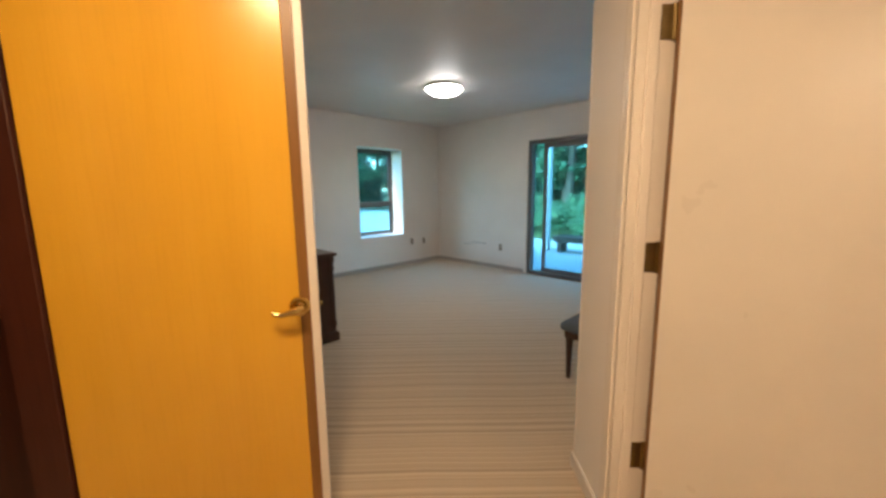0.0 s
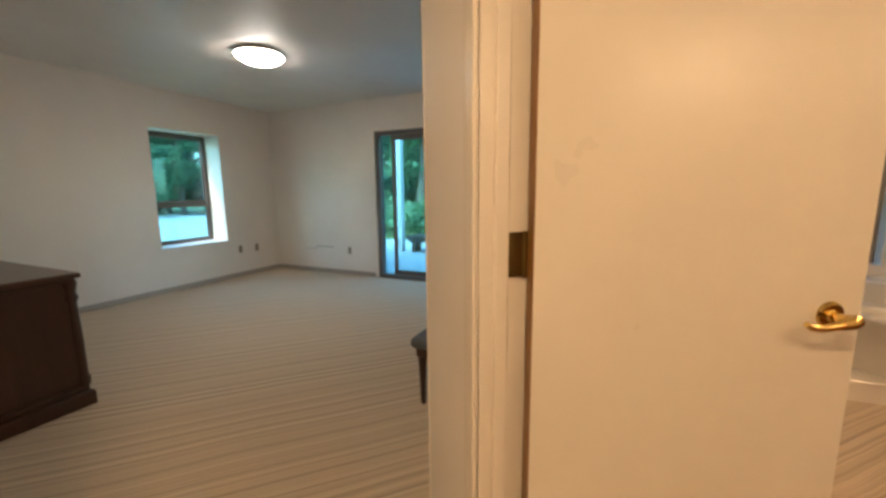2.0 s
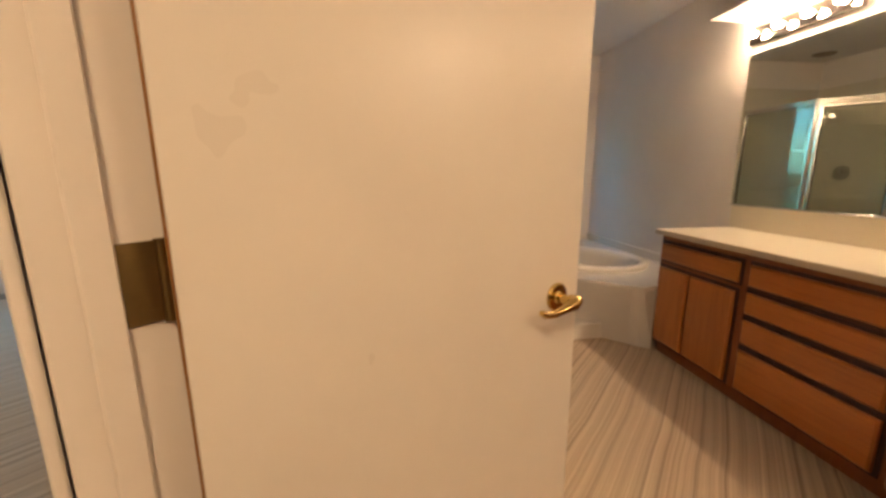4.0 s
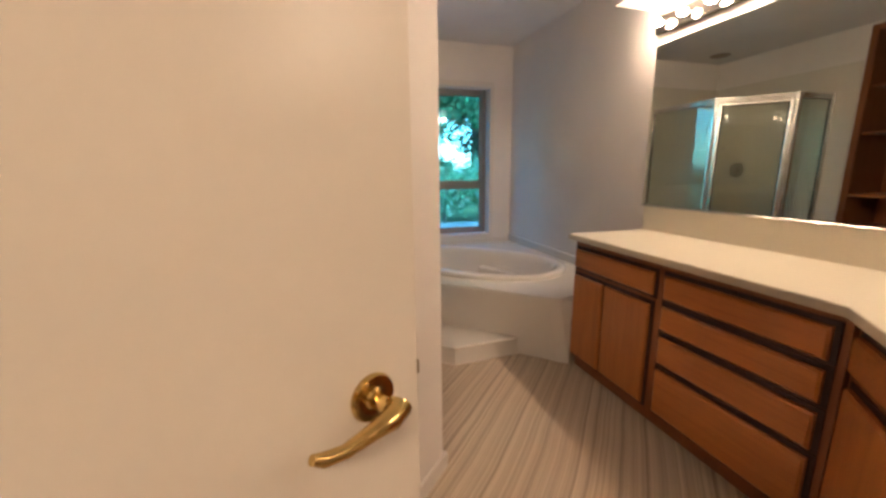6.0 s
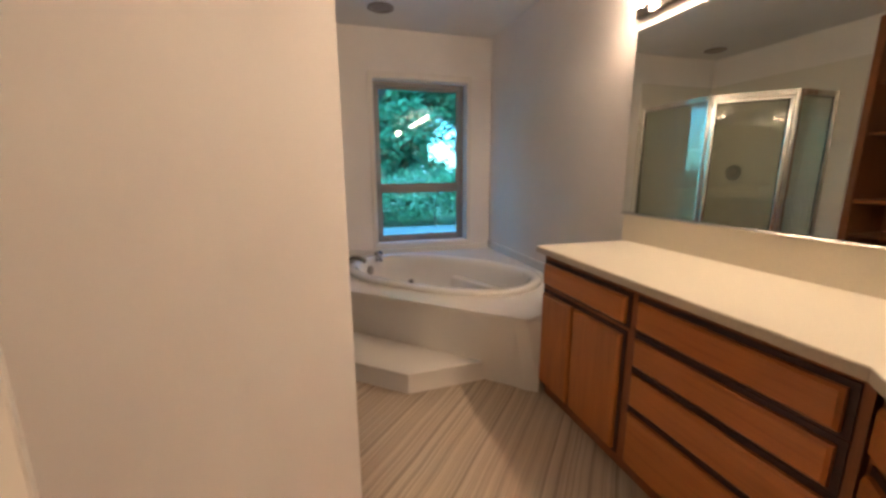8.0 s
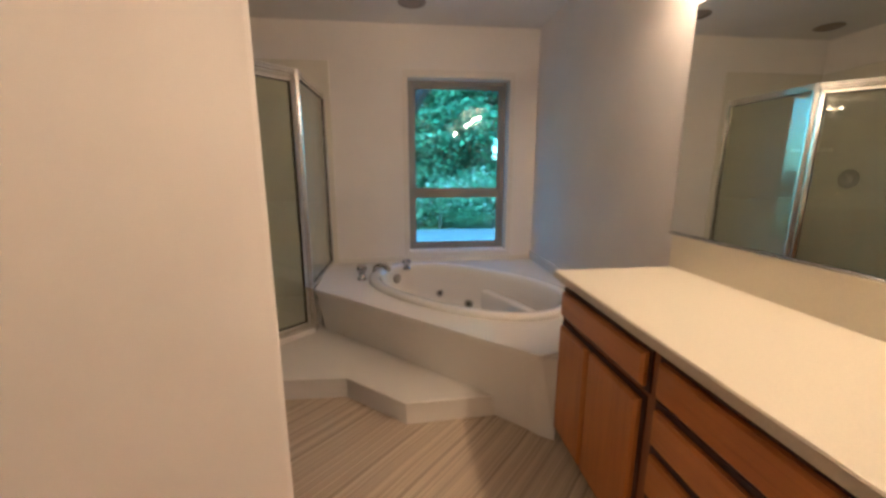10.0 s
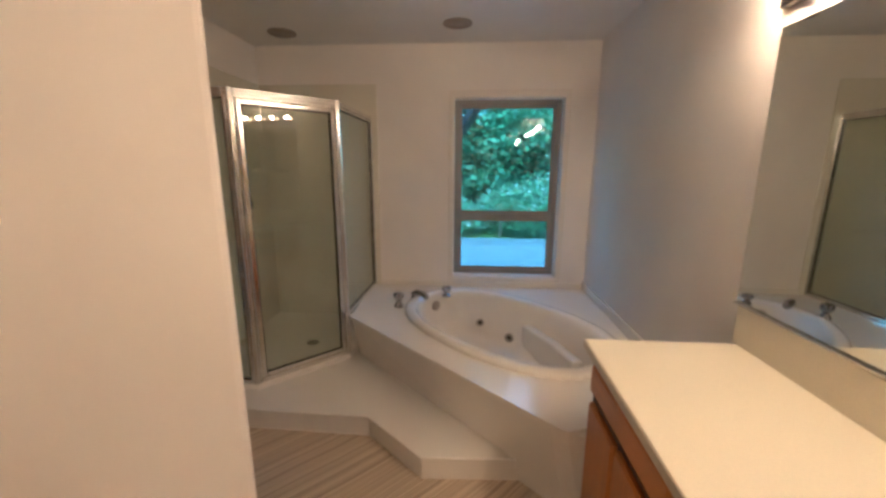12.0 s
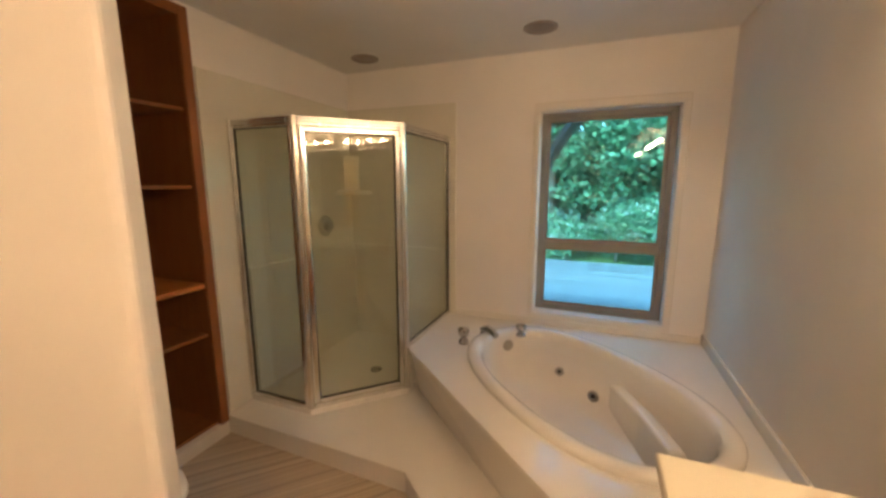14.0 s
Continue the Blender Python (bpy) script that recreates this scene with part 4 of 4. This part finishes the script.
DM = pose(0.18, 0.245, 0) @ Matrix.Diagonal((1, 1, 0.972, 1))
dr = thing("dresser", (-3.52, 1.455, 0), "dark mahogany dresser with carved corners against the bedroom wall", "dresser")
part("body", B(DM).box((-4.55, 0.975, 0.12), (-2.83, 1.42, 0.755), 0.004), DARKW, dr)
part("base", B(DM).prism([(-4.58, 0.975), (-2.80, 0.975), (-2.80, 1.455), (-4.58, 1.455)], 0, 0.09, 0.02).box((-4.565, 0.975, 0.085), (-2.815, 1.44, 0.125), 0.012, None, 2), DARKW, dr)
part("top", B(DM).box((-4.59, 0.965, 0.765), (-2.79, 1.465, 0.795), 0.009, None, 3), DRTOP, dr, "reddish-brown polished top")
part("cornice", B(DM).box((-4.57, 0.97, 0.745), (-2.81, 1.445, 0.766), 0.008, None, 2), DARKW, dr)
part("corner_column", B(DM @ pose(-2.845, 1.425, 0)).lathe([(0.03, 0.12), (0.034, 0.16), (0.026, 0.19), (0.028, 0.4), (0.024, 0.62), (0.034, 0.65), (0.026, 0.68), (0.036, 0.73), (0.036, 0.75)], 16), DARKW, dr, "turned corner column")
for i in range(3):
    for k in range(3):
        x = -4.50 + i * 0.56
        dw = part("drawer", B(DM).box((x, 1.42, 0.15 + k * 0.2), (x + 0.53, 1.436, 0.335 + k * 0.2), 0.006), DARKW, dr)
        part("knob", B(DM @ pose(x + 0.265, 1.436, 0.243 + k * 0.2, -90)).lathe([(0.008, 0), (0.008, 0.012), (0.016, 0.018), (0.012, 0.028), (0.002, 0.03)], 14), BRONZE, dw)
trayo = solo("flat_tray", B(DM).box((-4.1, 1.03, 0.795), (-3.35, 1.22, 0.806), 0.004), GASKET, "thin dark tray lying on the dresser", "tray")

SM = pose(0.055, 0.2, 0) @ Matrix.Diagonal((1, 1, 0.91, 1))
st = thing("bench_stool", (-0.70, 2.70, 0), "slate upholstered stool with dark turned wooden legs", "stool")
part("cushion", B(SM).box((-0.965, 2.17, 0.385), (-0.51, 2.85, 0.455), 0.03, None, 3), CLOTH, st, "slate grey padded cushion")
part("apron", B(SM).box((-0.94, 2.20, 0.33), (-0.53, 2.82, 0.39), 0.005), DARKW, st)
for x in (-0.925, -0.56):
    for y in (2.25, 2.79):
        part("leg", B(SM @ pose(x, y, 0)).lathe([(0.012, 0), (0.016, 0.06), (0.015, 0.09), (0.022, 0.26), (0.025, 0.30), (0.026, 0.335)], 14), DARKW, st)


def outlet(m):
    o = thing("wall_outlet", m.translation, "ivory plastic wall outlet plate low on the wall", "outlet", "wall outlets")
    part("plate", B(m).box((-0.035, 0, -0.057), (0.035, 0.007, 0.057), 0.003), IVORY, o)
    for z in (-0.022, 0.022):
        part("socket", B(m).box((-0.017, 0.006, z - 0.015), (0.017, 0.009, z + 0.015), 0.002), GASKET, o)


outlet(pose(WX, 4.424, 0.395, 0, 0, -90))
outlet(pose(WX, 4.70, 0.385, 0, 0, -90))
outlet(pose(-3.443, NY, 0.355, 0, 0, 180))
scuff = solo("wall_mark", B().box((-4.07, NY - 0.002, 0.385), (-3.74, NY, 0.400)).box((-4.26, NY - 0.002, 0.345), (-4.05, NY, 0.354)), SMUDGE, "faint grey scuff mark on the bedroom wall", "wall mark")

# ---- outside ----
ground = structure("ground", B().add([(-900, -900, -0.3), (900, -900, -0.3), (900, 900, -0.3), (-900, 900, -0.3)], [(0, 1, 2, 3)]), GRASS, "mown lawn reaching into the distance", "lawn")
patio = structure("patio", B().box((-7.0, NY + 0.2, -0.3), (-0.55, 9.3, -0.06)), CONC, "pale grey concrete patio outside the sliding door", "patio")
drive = structure("drive", B().prism([(-27, -6), (-8.5, -6), (-8.5, 9), (-13, 16), (-30, 19)], -0.3, -0.27), GRAVEL, "pale gravel drive beyond the bedroom window", "driveway")

deck = thing("deck", (2.0, 8, -0.2), "weathered blue-grey wooden deck outside the bathroom window", "deck")
part("joists", B().box((-0.45, 5.26, -0.29), (4.6, 10.6, -0.14)), EAVE, deck)
board_mesh = None
for i in range(37):
    y = 5.30 + i * 0.144
    if board_mesh is None:
        bo = part("board", B().box((-0.5, y - 0.062, -0.135), (4.7, y + 0.062, -0.10), 0.004), DECKM, deck)
        bo.location = (2.1 - 2.0, y - 8, -0.12 + 0.2)
        for v in bo.data.vertices:
            v.co -= Vector((2.1 - 2.0, y - 8, -0.12 + 0.2))
        board_mesh = bo.data
    else:
        bo = new("board", board_mesh)
        bo.parent = deck
        bo.location = (0.1 + random.uniform(-0.01, 0.01), y - 8, 0.08)

bench = thing("garden_bench", (-2.95, 7.65, -0.06), "dark wooden backless bench on the patio", "bench")
part("seat", B().box((-3.90, 7.52, 0.22), (-2.0, 7.88, 0.29), 0.006), EAVE, bench)
part("apron", B().box((-3.86, 7.54, 0.16), (-2.04, 7.86, 0.221), 0.004), EAVE, bench)
for x in (-3.79, -2.25):
    part("leg", B().box((x, 7.56, -0.06), (x + 0.09, 7.84, 0.161), 0.004), EAVE, bench)
post = solo("porch_post", B().box((-4.17, 7.62, -0.06), (-4.05, 7.74, 2.75), 0.006), paint("post_white", (0.5, 0.5, 0.5), 0.6), "white painted porch post on the patio", "post")
pergola = thing("timber_post", (0.97, 6.0, -0.1), "dark timber post with a diagonal brace and beam on the deck", "post")
part("post", B().box((0.90, 5.94, -0.10), (1.02, 6.06, 2.45), 0.006), EAVE, pergola)
part("brace", B().tube([(1.02, 6.0, 1.37), (1.71, 6.0, 2.47)], 0.055, 4), EAVE, pergola, "dark diagonal brace")
part("beam", B().box((0.85, 5.94, 2.45), (4.2, 6.06, 2.62), 0.006), EAVE, pergola)


def leafy(rng, lobes, count, size, droop=0.0):
    """Leaf blades scattered in uneven lobes: (centre, radii) each."""
    vs, fs = [], []
    tot = sum(r.x * r.y * r.z for _, r in lobes)
    for c, r in lobes:
        for _ in range(max(12, int(count * r.x * r.y * r.z / tot))):
            d = Vector((rng.gauss(0, 1), rng.gauss(0, 1), rng.gauss(0, 1))).normalized()
            q = rng.random() ** 0.45 * (0.75 + 0.45 * noise.noise(d * 2.3 + c))
            p = c + Vector((d.x * r.x, d.y * r.y, d.z * r.z)) * q
            s = size * rng.uniform(0.6, 1.4)
            a = Vector((rng.gauss(0, 1), rng.gauss(0, 1), rng.gauss(0, 0.6) - droop)).normalized()
            w = a.cross(Vector((rng.gauss(0, 1), rng.gauss(0, 1), rng.gauss(0, 1)))).normalized()
            k = len(vs)
            vs += [p, p + a * s * 0.5 + w * s * 0.3, p + a * s, p + a * s * 0.5 - w * s * 0.3]
            fs.append((k, k + 1, k + 2, k + 3))
    return B().add(vs, fs)


def raw(name, b, mat, parent, label=""):
    for v in b.v:
        v -= parent.location
    me = bpy.data.meshes.new(name)
    me.from_pydata([tuple(v) for v in b.v], [], b.f)
    me.materials.append(mat)
    ob = new(name, me)
    ob.parent = parent
    return tagged(ob, label)


def tree(x, y, h, spread, seed, fir=False, count=26000):
    rng = random.Random(seed)
    t = thing("tree", (x, y, -0.3), "tall dark fir tree with drooping branches" if fir else "leafy green broadleaf tree with grey-brown trunk", "tree", "trees round the house")
    r = h * 0.016 + 0.05
    lean = Vector((rng.uniform(-0.5, 0.5), rng.uniform(-0.5, 0.5), 0))
    pts = [Vector((x, y, -0.35)) + lean * f * f + Vector((0, 0, h * 0.92 * f)) for f in (0, 0.03, 0.2, 0.45, 0.7, 1)]
    b = B().tube(pts, [r * 1.5, r * 1.1, r * 0.9, r * 0.65, r * 0.4, 0.02], 9)
    lobes = []
    n = 18 if fir else 14
    for i in range(n):
        f = (0.12 + 0.85 * i / n) if fir else rng.uniform(0.12, 0.92)
        a = rng.uniform(0, 2 * math.pi)
        out = spread * ((1.05 - f) if fir else rng.uniform(0.35, 0.95) * (1.15 - 0.6 * f))
        s = Vector((x, y, -0.3)) + lean * f * f + Vector((0, 0, h * 0.9 * f))
        e = s + Vector((math.cos(a) * out, math.sin(a) * out, (-0.12 if fir else 0.35) * out))
        b.tube([s, s.lerp(e, 0.5) + Vector((0, 0, 0.1 * out)), e], [r * 0.35 * (1.1 - f), r * 0.2, 0.012], 6)
        q = out * (0.55 if fir else 0.62) + 0.35
        lobes.append((s.lerp(e, 0.7), Vector((q, q, q * (0.45 if fir else 0.6)))))
    part("trunk", b, BARK, t, "bare bark trunk with limbs")
    raw("crown", leafy(rng, lobes, count, 0.155 if not fir else 0.15, 0.4 if fir else 0.1), LEAF2 if fir else LEAF1, t, "uneven green crown")
    return t


def shrub(x, y, w, h, seed, flowers=True):
    rng = random.Random(seed)
    s = thing("shrub", (x, y, -0.3), "dense leafy shrub with pale blossom" if flowers else "dense leafy green shrub", "shrub", "shrubs beyond the deck")
    lobes = [(Vector((x + rng.uniform(-w, w) * 0.5, y + rng.uniform(-w, w) * 0.4, -0.3 + h * rng.uniform(0.3, 0.7))), Vector((w * 0.45, w * 0.45, h * 0.42))) for _ in range(6)]
    raw("leaves", leafy(rng, lobes, 5600, 0.085), LEAF3, s)
    part("stem", B().tube([(x, y, -0.32), (x + 0.05, y, h * 0.4)], 0.04, 6), BARK, s)
    if flowers:
        raw("blossom", leafy(rng, [(c, r * 1.05) for c, r in lobes], 420, 0.09), BLOOM, s, "pale blossom")
    return s


seed = 1
for x, y, h, sp, fir in ((-1.5, 17, 13, 3.4, False), (1.5, 19, 15, 3.2, True), (4.5, 16.5, 12, 3.4, False), (7.5, 19, 15, 3.6, True), (10.5, 22, 14, 4, False),
                         (-5, 19, 14, 3.6, True), (-8.5, 17, 13, 3.8, False), (-12, 19, 15, 3.6, True), (-2, 24, 17, 4.2, True), (4, 25, 16, 4.4, False), (-7, 25, 17, 4.4, False),
                         (-15, 23, 16, 4.4, False), (-20, 22, 15, 4.2, True), (-31, 24, 15, 4.6, False), (-34, 15, 16, 4.6, True), (-36, 8, 15, 4.6, False), (-30, 27, 16, 4, True), (-33, 19.5, 12, 3.8, False), (-40, 12, 18, 5, False),
                         (0.5, 13.8, 8, 2.4, False), (-3.8, 14.5, 9, 2.6, False), (-6.5, 13.2, 8, 2.4, False), (-29, 12.0, 10, 3.6, False), (-30, 15.5, 11, 3.8, False), (-31, 18.5, 13, 3.6, True), (-35, 20, 15, 4.0, True), (-30, 21.5, 12, 3.8, False), (-38, 17, 16, 4.4, False), (-27.5, 17.5, 9, 3.2, False), (2.8, 15.0, 9, 2.6, False), (-1.2, 20.5, 15, 3.6, True)):
    seed += 1
    tree(x, y, h, sp, seed, fir)
for x, y, w, h in ((-1.6, 12.2, 1.8, 1.5), (0.3, 12.0, 1.9, 1.3), (2.2, 11.8, 1.9, 1.5), (3.6, 11.6, 1.8, 1.7), (5.2, 11.9, 2.2, 2.0), (-3.4, 12.6, 2.0, 1.6), (-5.4, 12.0, 2.0, 1.5), (-7.6, 12.4, 2.2, 1.8), (-4.4, 11.2, 1.5, 1.2)):
    seed += 1
    shrub(x, y, w, h, seed, x > -1)
